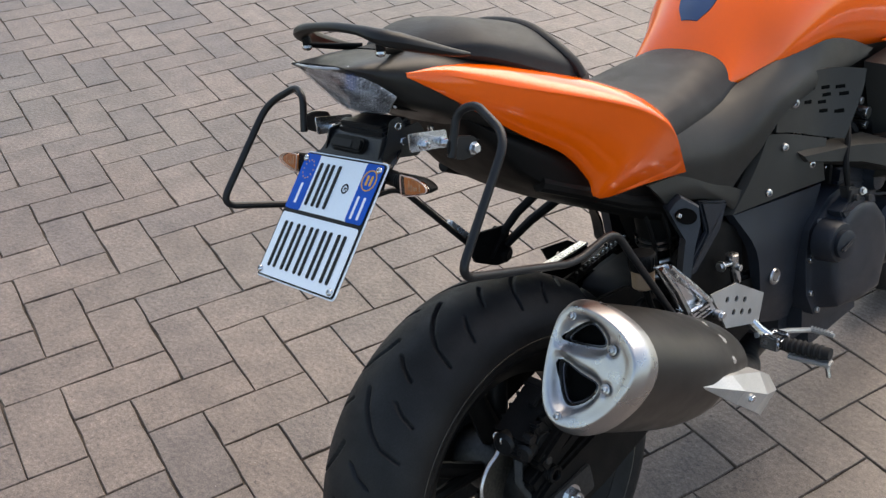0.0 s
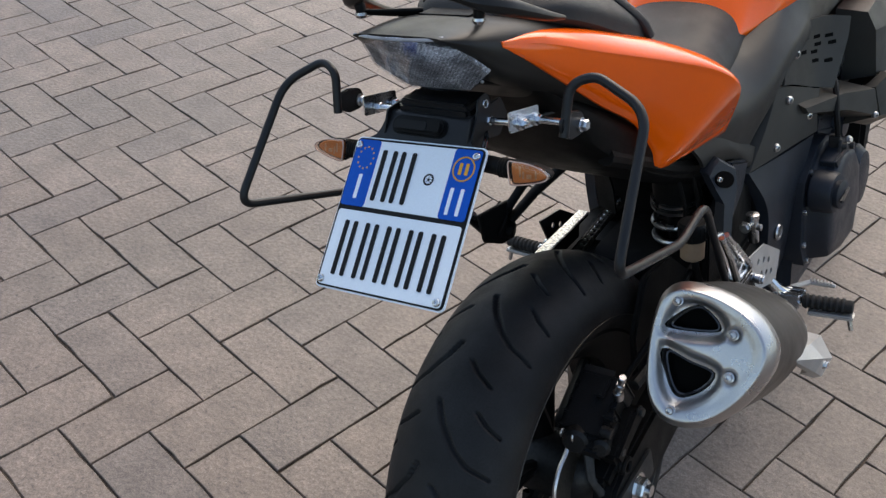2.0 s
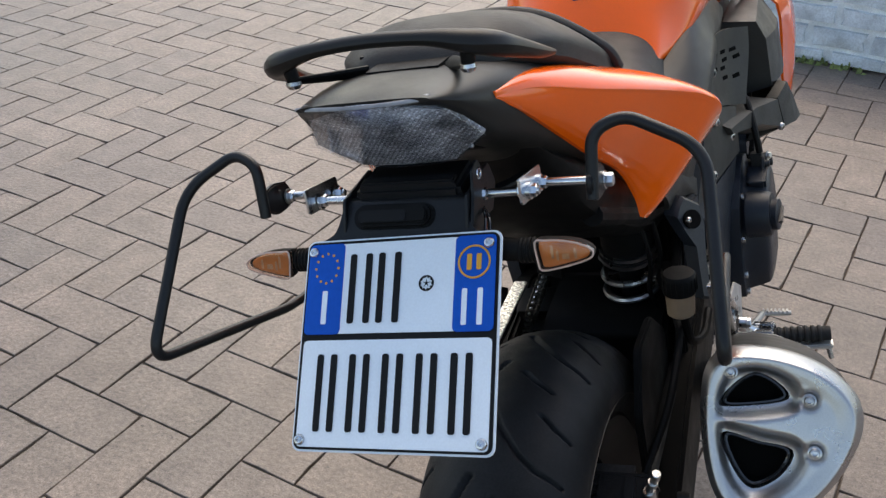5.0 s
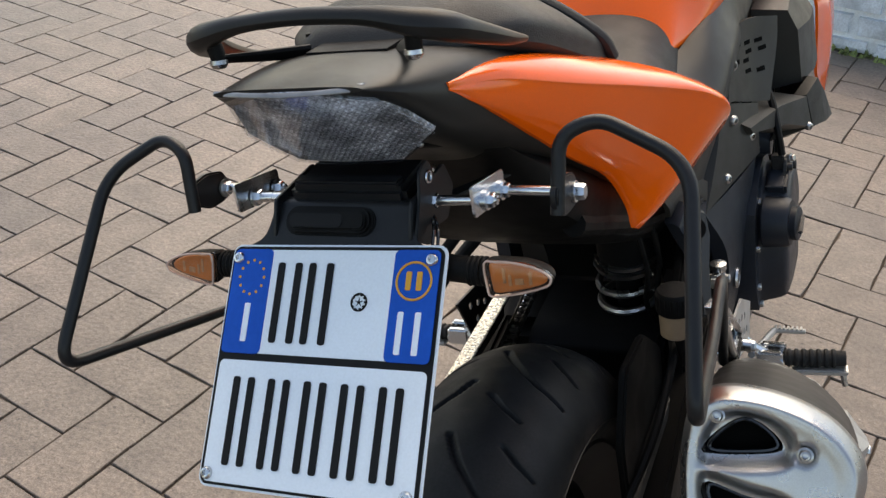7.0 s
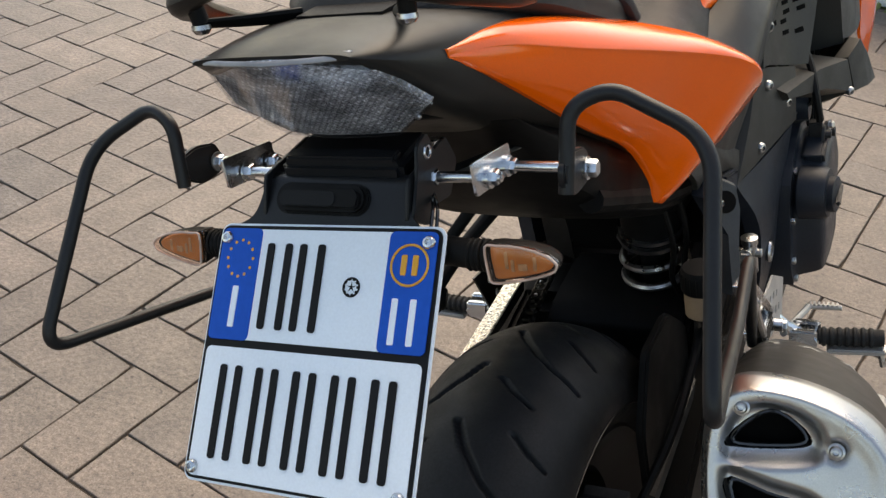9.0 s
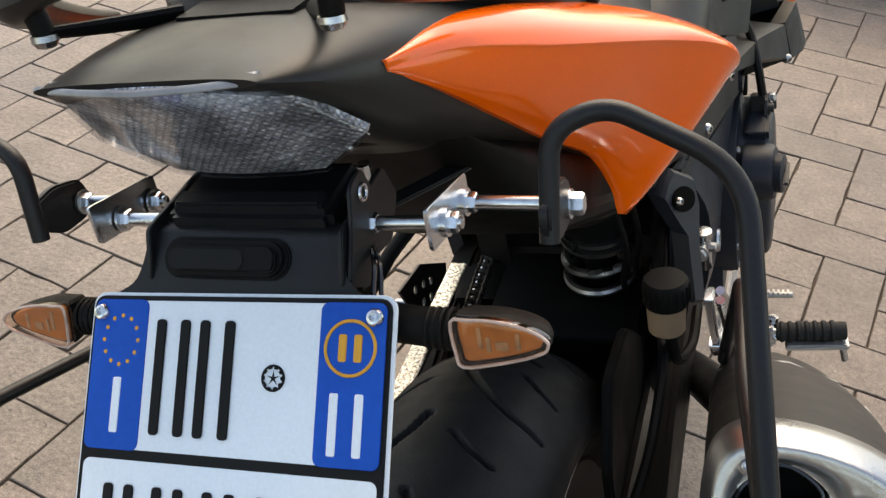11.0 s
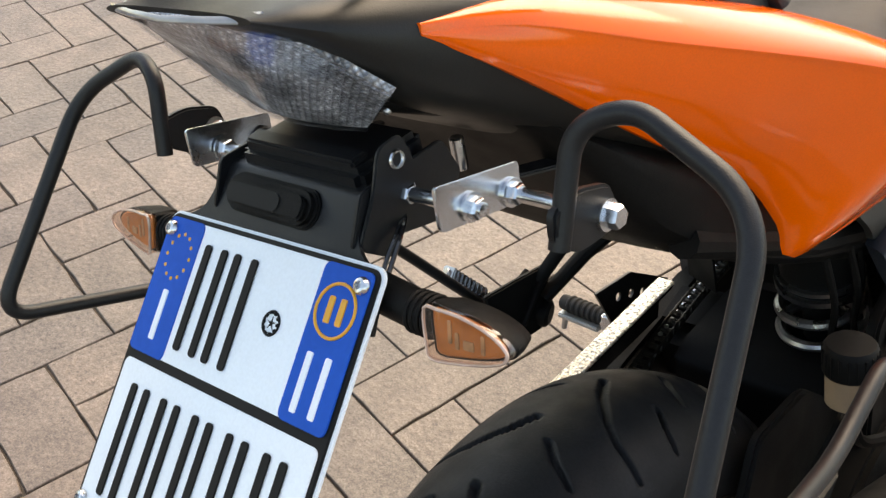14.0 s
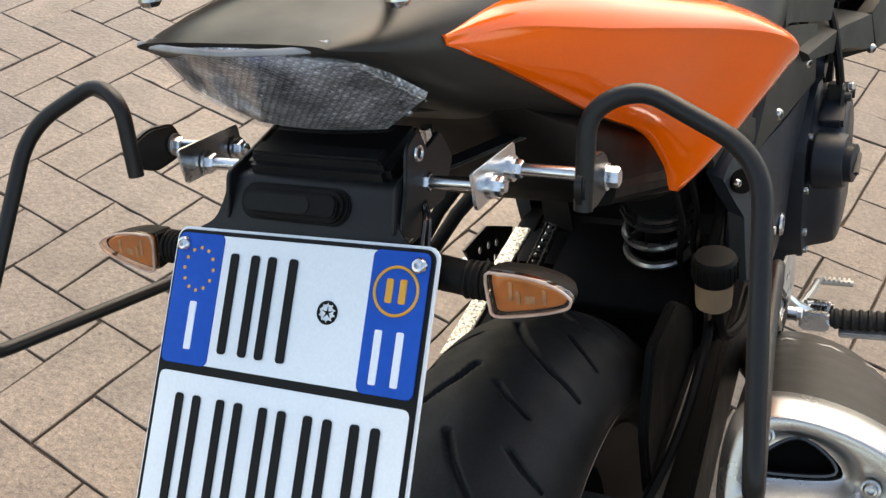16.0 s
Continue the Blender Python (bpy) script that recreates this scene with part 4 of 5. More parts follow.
    for k in range(4):
        part("stalk_rib", torus((x0 - sx * (0.004 + 0.0036 * k), -0.1545, z0), (1, 0, 0), 0.0098, 0.0013, 18, 6), PLASTIC, stem)
    part("amber_insert", rings_mesh([shell(0.86, -0.004), shell(0.86, 0.0012), shell(0.78, 0.0022)]), AMBER, stem, "brownish amber insert")
    for bx, by, bw, bh in ((0.0125, 0.0015, 0.0022, 0.011), (0.0165, -0.002, 0.0022, 0.008), (0.023, -0.003, 0.006, 0.0045), (0.031, -0.001, 0.0022, 0.009)):
        part("moulded_mark", slab([(x + bx, y + by) for x, y in rounded(bw, bh, 0.0006, 2)], face @ Matrix.Translation((0, 0, 0.0029)), 0.0008, 0.0002), BOWL, stem, "raised pale marking in the insert")
    il = part("lens", rings_mesh([shell(1.01, 0.0), shell(1.01, 0.0042), shell(0.95, 0.0062), shell(0.6, 0.0068)]), CLEAR_AMBER, stem, "clear pinkish lens")
    il.visible_shadow = False
    part("lens_rim", tube(shell(0.985, 0.0052) + shell(0.985, 0.0052)[:1], 0.0009, 6), PINK, stem, "pale moulded edge of the lens")

# pannier rack with its spacers
for sx in (1, -1):
    if sx > 0:
        loop = [(0.155, -0.1125, 0.905), (0.1565, -0.094, 0.957), (0.183, -0.086, 0.967), (0.247, -0.104, 0.941), (0.2615, -0.219, 0.815), (0.2375, -0.012, 0.738), (0.2325, 0.074, 0.747), (0.205, 0.215, 0.545)]
    else:
        loop = [(-0.1555, -0.117, 0.903), (-0.157, -0.105, 0.952), (-0.181, -0.097, 0.962), (-0.2295, -0.1235, 0.9395), (-0.2475, -0.2285, 0.814), (-0.23, -0.012, 0.738), (-0.2185, 0.073, 0.7345), (-0.195, 0.215, 0.545)]
    rk = part("pannier_rack", tube(loop, 0.0053, 16, 0.026, 8), RACK, bike, "bent black tubular pannier rack")
    part("rack_lug", side_slab([(-0.117, 0.909), (-0.115, 0.926), (-0.094, 0.927), (-0.071, 0.919), (-0.067, 0.9), (-0.077, 0.8945), (-0.1, 0.8965)], sx * 0.1545 + 0.003, 0.006, 0.0015, 0.006), RACK, rk)
    part("rack_bolt", hexhead((sx * 0.159, -0.0785, 0.906), (sx, 0, 0), 0.0062, 0.007), ZINC, rk, "bright hexagon bolt")
    part("spacer_rod", rod((sx * 0.099, -0.078, 0.9065), (sx * 0.151, -0.0785, 0.906), 0.0041), ZINC, rk, "bright threaded spacer")
    part("spacer_rod", rod((sx * 0.056, -0.109, 0.913), (sx * 0.108, -0.108, 0.9135), 0.0041), ZINC, rk, "bright threaded spacer")
    part("link_plate", side_slab([(-0.1305, 0.91), (-0.129, 0.934), (-0.0685, 0.92), (-0.071, 0.8975)], sx * 0.1 + 0.001, 0.0022, 0.0004, 0.0035), ZINC, rk, "zinc-plated link plate")
    for p, d in (((sx * 0.058, -0.109, 0.913), sx), ((sx * 0.1025, -0.108, 0.9135), sx), ((sx * 0.1025, -0.078, 0.9065), sx), ((sx * 0.0965, -0.108, 0.9135), -sx), ((sx * 0.0965, -0.078, 0.9065), -sx), ((sx * 0.149, -0.0785, 0.906), -sx)):
        part("nut", join(hexhead(p, (d, 0, 0), 0.0058, 0.0055), turned([(0.0078, -0.0012), (0.0078, 0.0004), (0.005, 0.0006)], p, (d, 0, 0), 18), turned([(0.0036, 0.005), (0.0036, 0.0075), (0.0015, 0.008)], p, (d, 0, 0), 12)), ZINC, rk)

# muffler
MN = Vector((-0.05, 0.865, -0.5)).normalized()
MU = Vector((0.99833, 0.05771, 0)).normalized()
MV = MN.cross(MU)
if MV.z > 0:
    MV = -MV
MC = Vector((0.279, -0.059, 0.6195))
CAP = [(-0.066, -0.04), (-0.057, -0.069), (-0.034, -0.082), (0.008, -0.078), (0.048, -0.061), (0.073, -0.034), (0.077, -0.005), (0.064, 0.028), (0.04, 0.06), (0.009, 0.083), (-0.025, 0.088), (-0.049, 0.076), (-0.063, 0.048), (-0.068, 0.003)]


def can_ring(d, scale, dx=0.0, dv=0.0):
    return [MC + MN * d + MU * (x * scale + dx) + MV * (y * scale + dv) for x, y in CAP]


muffler = part("muffler", loft([can_ring(0.03, 0.97), can_ring(0.034, 0.985), can_ring(0.12, 1.0, -0.002, 0.0), can_ring(0.2, 0.99, -0.004, 0.0), can_ring(0.265, 0.93, -0.008, -0.002), can_ring(0.33, 0.8, -0.014, -0.008), can_ring(0.345, 0.72, -0.016, -0.01)], 4, 4), CAN, bike, "dark grey satin muffler sleeve")


def hole_ring(pts, d):
    return [MC + MN * d + MU * x + MV * y for x, y in curve2(pts, 4)]


def grown(pts, k):
    cx, cy = sum(p[0] for p in pts) / len(pts), sum(p[1] for p in pts) / len(pts)
    return [(cx + (x - cx) * k, cy + (y - cy) * k) for x, y in pts]


HOLES = [grown(h, 1.14) for h in [[(-0.045, -0.028), (-0.037, -0.043), (-0.016, -0.056), (0.004, -0.046), (0.01, -0.033), (-0.014, -0.028)], [(-0.046, 0.003), (-0.017, 0.01), (0.011, 0.018), (0.001, 0.039), (-0.023, 0.051), (-0.038, 0.034)]]]


BOLTS = [(-0.037, -0.06), (0.032, -0.032), (0.034, 0.017), (-0.027, 0.07)]


def gap(x, y, ring):
    """The distance from a place to a closed line."""
    best = 1.0
    for (x0, y0), (x1, y1) in zip(ring, ring[1:] + ring[:1]):
        ex, ey = x1 - x0, y1 - y0
        t = min(1.0, max(0.0, ((x - x0) * ex + (y - y0) * ey) / (ex * ex + ey * ey + 1e-12)))
        best = min(best, math.hypot(x - x0 - t * ex, y - y0 - t * ey))
    return best


def cap_depth(x, y):
    """How deep the cast face is dished at a place: towards the openings and round the bolts."""
    deep = -0.001
    for h in HOLES:
        f = max(0.0, 1 - gap(x, y, curve2(h, 6)) / 0.0155)
        deep = max(deep, -0.001 + 0.0135 * f * f * (3 - 2 * f))
    for bx, by in BOLTS:
        f = max(0.0, 1 - max(0.0, math.hypot(x - bx, y - by) - 0.006) / 0.006)
        deep += 0.003 * f * f * (3 - 2 * f) * (1 if deep < 0.004 else 0.4)
    f = min(1.0, gap(x, y, [(px * 0.84, py * 0.84) for px, py in CAP_DENSE]) / 0.012)
    return -0.003 + (deep + 0.003) * f * f * (3 - 2 * f)


CAP_DENSE = curve2(CAP, 4)


def inside(x, y, ring):
    odd = False
    for (x0, y0), (x1, y1) in zip(ring, ring[1:] + ring[:1]):
        if (y0 > y) != (y1 > y) and x < x0 + (y - y0) / (y1 - y0) * (x1 - x0):
            odd = not odd
    return odd


def end_cap():
    """The cast end piece: a broad rounded rim, a dished face with two rounded openings."""
    outer = CAP_DENSE
    rings = []
    for scale, d in ((1.012, 0.036), (1.02, 0.024), (1.017, 0.018), (1.008, 0.0135), (0.925, -0.001), (0.905, -0.0035), (0.885, -0.0042), (0.84, -0.003)):
        rings.append([MC + MN * d + MU * x * scale + MV * y * scale for x, y in outer])
    bm = rings_mesh(rings, True, False)
    loops = [[(x * 0.84, y * 0.84) for x, y in outer]] + [curve2(h, 4) for h in HOLES]
    pts, edges = [], []
    for lp in loops:
        n = len(pts)
        pts += [Vector(q) for q in lp]
        edges += [(n + i, n + (i + 1) % len(lp)) for i in range(len(lp))]
    step = 0.0021
    for i in range(-40, 41):
        for j in range(-46, 47):
            q = (i * step + (step / 2 if j % 2 else 0), j * step)
            if inside(*q, loops[0]) and not any(inside(*q, lp) for lp in loops[1:]) and min(math.hypot(q[0] - a, q[1] - b) for lp in loops for a, b in lp) > 0.001:
                pts.append(Vector(q))
    got, _, tris, *_ = delaunay_2d_cdt(pts, edges, [], 0, 1e-6)
    bm2 = bmesh.new()
    vs = [bm2.verts.new(MC + MU * q.x + MV * q.y + MN * cap_depth(q.x, q.y)) for q in got]
    for t in tris:
        cx, cy = sum(got[k].x for k in t) / 3, sum(got[k].y for k in t) / 3
        if inside(cx, cy, loops[0]) and not any(inside(cx, cy, lp) for lp in loops[1:]):
            bm2.faces.new([vs[k] for k in t])
    for h in HOLES:
        bm2 = join(bm2, rings_mesh([hole_ring(h, 0.0125), hole_ring(grown(h, 0.98), 0.03)], True, False))
    bm = join(bm, bm2)
    bmesh.ops.remove_doubles(bm, verts=bm.verts, dist=1e-4)
    return bm


cap = part("end_cap", end_cap(), ALUMINIUM, muffler, "silver cast end cap with two openings", 60)
for h in HOLES:
    # a black plate closes each opening and stands for its shaded depth
    part("outlet_shade", rings_mesh([hole_ring(grown(h, 1.02), 0.029), hole_ring(grown(h, 1.02), 0.031)]), VOID, cap, "black plate for the shade inside the outlet")
    inner = [(x * 0.86 + sum(p[0] for p in h) / len(h) * 0.14, y * 0.86 + sum(p[1] for p in h) / len(h) * 0.14) for x, y in h]
    part("outlet_rim", tube(hole_ring(inner, 0.018) + hole_ring(inner, 0.018)[:1], 0.0018, 6), GLOSS, cap)
for x, y in BOLTS:
    at = MC + MU * x + MV * y + MN * -0.0008
    part("cap_bolt", join(domed(at, -MN, 0.0052, 0.005), turned([(0.0066, -0.001), (0.0066, 0.0005), (0.0054, 0.0012)], at, -MN, 18)), STEEL, cap, "bright socket bolt")
strap = part("muffler_strap", patch([
    [(0.334, 0.09, 0.538), (0.34, 0.16, 0.513), (0.331, 0.24, 0.473), (0.305, 0.305, 0.424)],
    [(0.343, 0.089, 0.534), (0.356, 0.165, 0.49), (0.352, 0.225, 0.45), (0.32, 0.3, 0.405)],
    [(0.34, 0.092, 0.529), (0.35, 0.15, 0.475), (0.345, 0.2, 0.432), (0.3206, 0.2525, 0.386)]], 0.02, (-1, 0.1, 0), 1, 1), CAST, muffler, "bare alloy wedge-shaped guard on the sleeve", 10)
part("guard_bolt", hexhead((0.353, 0.184, 0.466), (1, -0.1, 0.05), 0.005, 0.004), ZINC, strap)
part("sleeve_band", rings_mesh([can_ring(0.258, 0.945, -0.0075, -0.002), can_ring(0.262, 0.95, -0.0078, -0.002), can_ring(0.27, 0.935, -0.0083, -0.002), can_ring(0.274, 0.915, -0.0086, -0.002)], True, False), CAST, muffler, "bright band round the front end of the sleeve")
part("link_pipe", tube([MC + MN * 0.36 + MU * -0.035, MC + MN * 0.44 + MU * -0.06, (0.14, 0.5, 0.27), (0.05, 0.62, 0.22), (0.03, 0.9, 0.2)], 0.026, 14, 0.06), DARK, muffler)

# shock absorber
sh0, sh1 = Vector((0.067, 0.362, 0.698)), Vector((0.058, 0.4, 0.45))
sax = (sh1 - sh0).normalized()
shock = part("shock_absorber", join(rod(sh0, sh0 + sax * 0.13, 0.037, 24, 0.003), rod(sh0 + sax * 0.1, sh1, 0.018)), PLASTIC, bike, "black rear shock absorber")
m = Matrix.Translation(sh0) @ frame_of(sax)
coil = [m @ Vector((0.039 * math.cos(a), 0.039 * math.sin(a), 0.13 + 0.1 * a / (2 * math.pi * 3.4))) for a in (2 * math.pi * 3.4 * k / 120 for k in range(121))]
part("coil_spring", tube(coil, 0.0052, 8), STEEL, shock, "bright coil spring")
part("spring_collar", join(turned([(0.041, 0.11), (0.041, 0.115)], sh0, sax, 28), turned([(0.042, 0.121), (0.042, 0.127)], sh0, sax, 28)), STEEL, shock)

# rear brake reservoir
rs = Vector((0.157, 0.216, 0.632))
res = part("fluid_reservoir", turned([(0.012, -0.055), (0.017, -0.051), (0.018, -0.024), (0.018, -0.02)], rs, (0.02, 0.05, 1), 20), PALE, bike, "small pale fluid reservoir with black cap")
capr = [(0.0195, -0.022), (0.0205, -0.02), (0.0205, 0.002), (0.0185, 0.005), (0.004, 0.0055)]
rcap = part("cap", turned(capr, rs, (0.02, 0.05, 1), 24), PLASTIC, res, "black ribbed cap")
for k in range(20):
    a = 2 * math.pi * k / 20
    part("rib", rod(rs + Vector((0.0205 * math.cos(a), 0.0205 * math.sin(a), -0.019)), rs + Vector((0.0205 * math.cos(a), 0.0205 * math.sin(a), 0.001)), 0.0012, 6, 0.0003), PLASTIC, rcap)
part("hose", tube(catmull([rs + Vector((0, 0, -0.053)), rs + Vector((0.004, 0.015, -0.105)), rs + Vector((0.01, 0.08, -0.14)), rs + Vector((0.01, 0.14, -0.14))], 6), 0.0055, 8), PLASTIC, res)

# tank
tank = part("fuel_tank", body([
    (0.525, [(0, 0.815), (0.05, 0.812), (0.09, 0.803), (0.104, 0.795), (0.09, 0.785), (0.05, 0.78), (0, 0.78)]),
    (0.6, [(0, 0.9), (0.055, 0.892), (0.098, 0.865), (0.118, 0.825), (0.122, 0.795), (0.06, 0.77), (0, 0.77)]),
    (0.68, [(0, 0.965), (0.07, 0.955), (0.125, 0.915), (0.15, 0.86), (0.142, 0.805), (0.07, 0.76), (0, 0.76)]),
    (0.8, [(0, 1.01), (0.08, 1.0), (0.145, 0.95), (0.17, 0.88), (0.152, 0.8), (0.07, 0.75), (0, 0.75)]),
    (0.93, [(0, 1.01), (0.085, 1.0), (0.155, 0.945), (0.182, 0.87), (0.165, 0.775), (0.07, 0.74), (0, 0.74)]),
    (1.06, [(0, 0.98), (0.08, 0.97), (0.15, 0.91), (0.178, 0.84), (0.168, 0.75), (0.07, 0.72), (0, 0.72)]),
    (1.17, [(0, 0.9), (0.07, 0.89), (0.12, 0.85), (0.15, 0.8), (0.15, 0.735), (0.07, 0.71), (0, 0.71)])], 6, 4), ORANGE, bike, "glossy orange fuel tank")
part("tank_pad", patch([[(-0.016, 0.588, 0.889), (0, 0.588, 0.8905), (0.016, 0.588, 0.889)], [(-0.034, 0.612, 0.911), (0, 0.612, 0.9145), (0.034, 0.612, 0.911)], [(-0.04, 0.66, 0.949), (0, 0.66, 0.953), (0.04, 0.66, 0.949)], [(-0.036, 0.72, 0.981), (0, 0.72, 0.986), (0.036, 0.72, 0.981)]], 0.004, (0, 0.5, -1)), DECAL, tank, "dark blue tank pad")

HEEL_HOLES = [(0.36, 0.5), (0.385, 0.49), (0.408, 0.478), (0.375, 0.47), (0.398, 0.46), (0.42, 0.45)]


def holed_plate(outline, holes, r, x, thick):
    """A plate standing lengthwise with round holes through it."""
    bm = bmesh.new()
    for xx in (x, x - thick):
        edges = []
        for lp in [outline] + [[(y + r * math.cos(a), z + r * math.sin(a)) for a in (2 * math.pi * k / 12 for k in range(12))] for y, z in holes]:
            vs = [bm.verts.new((xx, y, z)) for y, z in lp]
            edges += [bm.edges.new((p, q)) for p, q in zip(vs, vs[1:] + vs[:1])]
        bmesh.ops.triangle_fill(bm, use_beauty=True, edges=edges)
    bm = join(bm, rings_mesh([[(x, y, z) for y, z in outline], [(x - thick, y, z) for y, z in outline]], True, False))
    for y, z in holes:
        ring = [(y + r * math.cos(a), z + r * math.sin(a)) for a in (2 * math.pi * k / 12 for k in range(12))]
        bm = join(bm, rings_mesh([[(x, p, q) for p, q in ring], [(x - thick, p, q) for p, q in ring]], True, False))
    bmesh.ops.remove_doubles(bm, verts=bm.verts, dist=1e-5)
    return bm


def flip(s, p):
    """A place on the right, or its mirror image on the left."""
    return Vector((s * p.x, p.y, p.z))


VENT = [[(0.161, 0.615, 0.768), (0.162, 0.68, 0.777), (0.178, 0.745, 0.772), (0.208, 0.8, 0.756)],
        [(0.167, 0.585, 0.742), (0.164, 0.65, 0.736), (0.175, 0.72, 0.724), (0.208, 0.785, 0.718)],
        [(0.168, 0.573, 0.708), (0.167, 0.63, 0.689), (0.178, 0.69, 0.664), (0.202, 0.735, 0.647)]]


def surface(rows, u, v):
    """The place on a panel through rows of points, u along the rows and v across them."""
    def at(row):
        pts = catmull(row, 20)
        return pts[min(len(pts) - 1, int(u * (len(pts) - 1) + 0.5))]
    pts = catmull([at(r) for r in rows], 20)
    return pts[min(len(pts) - 1, int(v * (len(pts) - 1) + 0.5))]


# side covers: seat base cover, vented cover, lower frame cover
for s in (1, -1):
    sc = part("side_cover", patch([
        [(s * 0.116, 0.365, 0.8), (s * 0.108, 0.505, 0.788), (s * 0.135, 0.622, 0.812), (s * 0.148, 0.72, 0.822), (s * 0.155, 0.79, 0.818), (s * 0.158, 0.925, 0.756)],
        [(s * 0.135, 0.335, 0.772), (s * 0.135, 0.48, 0.766), (s * 0.152, 0.58, 0.785), (s * 0.16, 0.68, 0.788), (s * 0.163, 0.75, 0.785), (s * 0.16, 0.9, 0.752)],
        [(s * 0.146, 0.32, 0.742), (s * 0.158, 0.44, 0.725), (s * 0.168, 0.52, 0.735), (s * 0.17, 0.59, 0.758), (s * 0.17, 0.67, 0.757), (s * 0.16, 0.88, 0.748)],
        [(s * 0.144, 0.325, 0.722), (s * 0.151, 0.41, 0.685), (s * 0.153, 0.475, 0.672), (s * 0.16, 0.535, 0.69), (s * 0.167, 0.57, 0.72), (s * 0.167, 0.6, 0.745)],
        [(s * 0.142, 0.33, 0.714), (s * 0.146, 0.405, 0.668), (s * 0.147, 0.458, 0.642), (s * 0.152, 0.51, 0.672), (s * 0.16, 0.555, 0.705), (s * 0.165, 0.575, 0.73)]], 0.005, (-s, 0, 0)), GREY_PLASTIC, bike, "dark grey plastic side cover")
    vc = part("vent_cover", patch([[(s * x, y, z) for x, y, z in row] for row in VENT], 0.004, (-s, 0, 0)), GREY_PLASTIC, bike, "dark grey side cover with a patch of slots")
    for r in range(4):
        for c in range(4):
            if c < r - 1:
                continue
            v, u = 0.27 + 0.115 * r + 0.03 * c, 0.31 + 0.16 * c + (0.04 if r % 2 else 0)
            a, b = surface(VENT, u, v), surface(VENT, u + 0.02, v)
            d = surface(VENT, u, v + 0.02)
            e1, e2 = (b - a).normalized(), (d - a).normalized()
            n = e1.cross(e2).normalized()
            e2 = n.cross(e1)
            m = Matrix(((s * e1.x, s * e2.x, s * n.x, s * a.x), (e1.y, e2.y, n.y, a.y), (e1.z, e2.z, n.z, a.z), (0, 0, 0, 1)))
            # no cut in the panel: a thin black block paints the slot's shade
            part("vent_slot", block((0.02, 0.0072, 0.0014), m, 0.0006), VOID, vc)
    part("cover_bolt", domed((s * 0.164, 0.638, 0.739), (s, -0.5, 0), 0.0085, 0.006), STEEL, vc, "bright button-head bolt")
    lc = part("frame_cover", patch([
        [(s * 0.16, 0.563, 0.707), (s * 0.166, 0.6, 0.697), (s * 0.175, 0.64, 0.682), (s * 0.19, 0.695, 0.66)],
        [(s * 0.157, 0.522, 0.655), (s * 0.165, 0.565, 0.65), (s * 0.178, 0.62, 0.64), (s * 0.192, 0.68, 0.625)],
        [(s * 0.15, 0.464, 0.598), (s * 0.163, 0.53, 0.595), (s * 0.178, 0.605, 0.592), (s * 0.192, 0.683, 0.586)]], 0.005, (-s, 0, 0)), GREY_PLASTIC, bike, "dark grey frame cover with three bolts")
    part("cover_edge", patch([[(s * 0.146, 0.558, 0.706), (s * 0.143, 0.515, 0.655), (s * 0.136, 0.455, 0.597)], [(s * 0.1605, 0.562, 0.707), (s * 0.1575, 0.521, 0.655), (s * 0.1505, 0.463, 0.598)]], 0.003, (-s, 0.8, 0)), GREY_PLASTIC, lc)
    for x, y, z in ((0.1685, 0.595, 0.675), (0.183, 0.654, 0.6255), (0.1645, 0.547, 0.609)):
        part("cover_bolt", domed((s * x, y, z), (s, -0.5, 0), 0.0075, 0.006), STEEL, lc, "bright button-head bolt")
    part("frame_spar", patch([
        [(s * 0.148, 0.468, 0.595), (s * 0.17, 0.57, 0.588), (s * 0.187, 0.68, 0.58)],
        [(s * 0.168, 0.5, 0.52), (s * 0.176, 0.57, 0.5), (s * 0.174, 0.65, 0.48)],
        [(s * 0.165, 0.51, 0.43), (s * 0.168, 0.57, 0.41), (s * 0.166, 0.64, 0.4)],
        [(s * 0.15, 0.53, 0.36), (s * 0.152, 0.58, 0.34), (s * 0.15, 0.62, 0.33)]], 0.02, (-s, 0, 0)), ENGINE, bike, "black frame plate behind the engine")
    part("pivot_bolt", join(torus((s * 0.173, 0.545, 0.452), (s, 0, 0), 0.012, 0.0035, 18, 6), turned([(0.008, -0.002), (0.008, 0.003)], (s * 0.173, 0.545, 0.452), (s, 0, 0), 12)), STEEL, bike, "bright pivot cap")
    # passenger peg hanger
    if s > 0:
        head = [(0.1473, 0.2983, 0.6714), (0.1502, 0.3111, 0.6822), (0.1542, 0.3235, 0.6878), (0.1706, 0.346, 0.665), (0.1754, 0.3407, 0.638), (0.1761, 0.3195, 0.6), (0.18, 0.3, 0.562), (0.182, 0.292, 0.55), (0.174, 0.281, 0.557), (0.1688, 0.3, 0.598), (0.1665, 0.31, 0.619), (0.157, 0.3037, 0.6437)]
        inward, mid = Vector((-0.016, 0.008, 0)), Vector((0.165, 0.312, 0.625))
        hg = part("peg_hanger", join(rings_mesh([[flip(s, Vector(p) + inward) for p in head], [flip(s, Vector(p) + inward * 0.15) for p in head], [flip(s, Vector(p) * 0.94 + mid * 0.06 - inward * 0.08) for p in head]]),
                                     side_slab([(0.37, 0.66), (0.445, 0.632), (0.42, 0.59), (0.345, 0.54), (0.322, 0.548), (0.352, 0.575), (0.385, 0.6)], s * 0.15 + 0.006, 0.012, 0.004, 0.004)), ENGINE, bike, "dark grey alloy peg hanger")
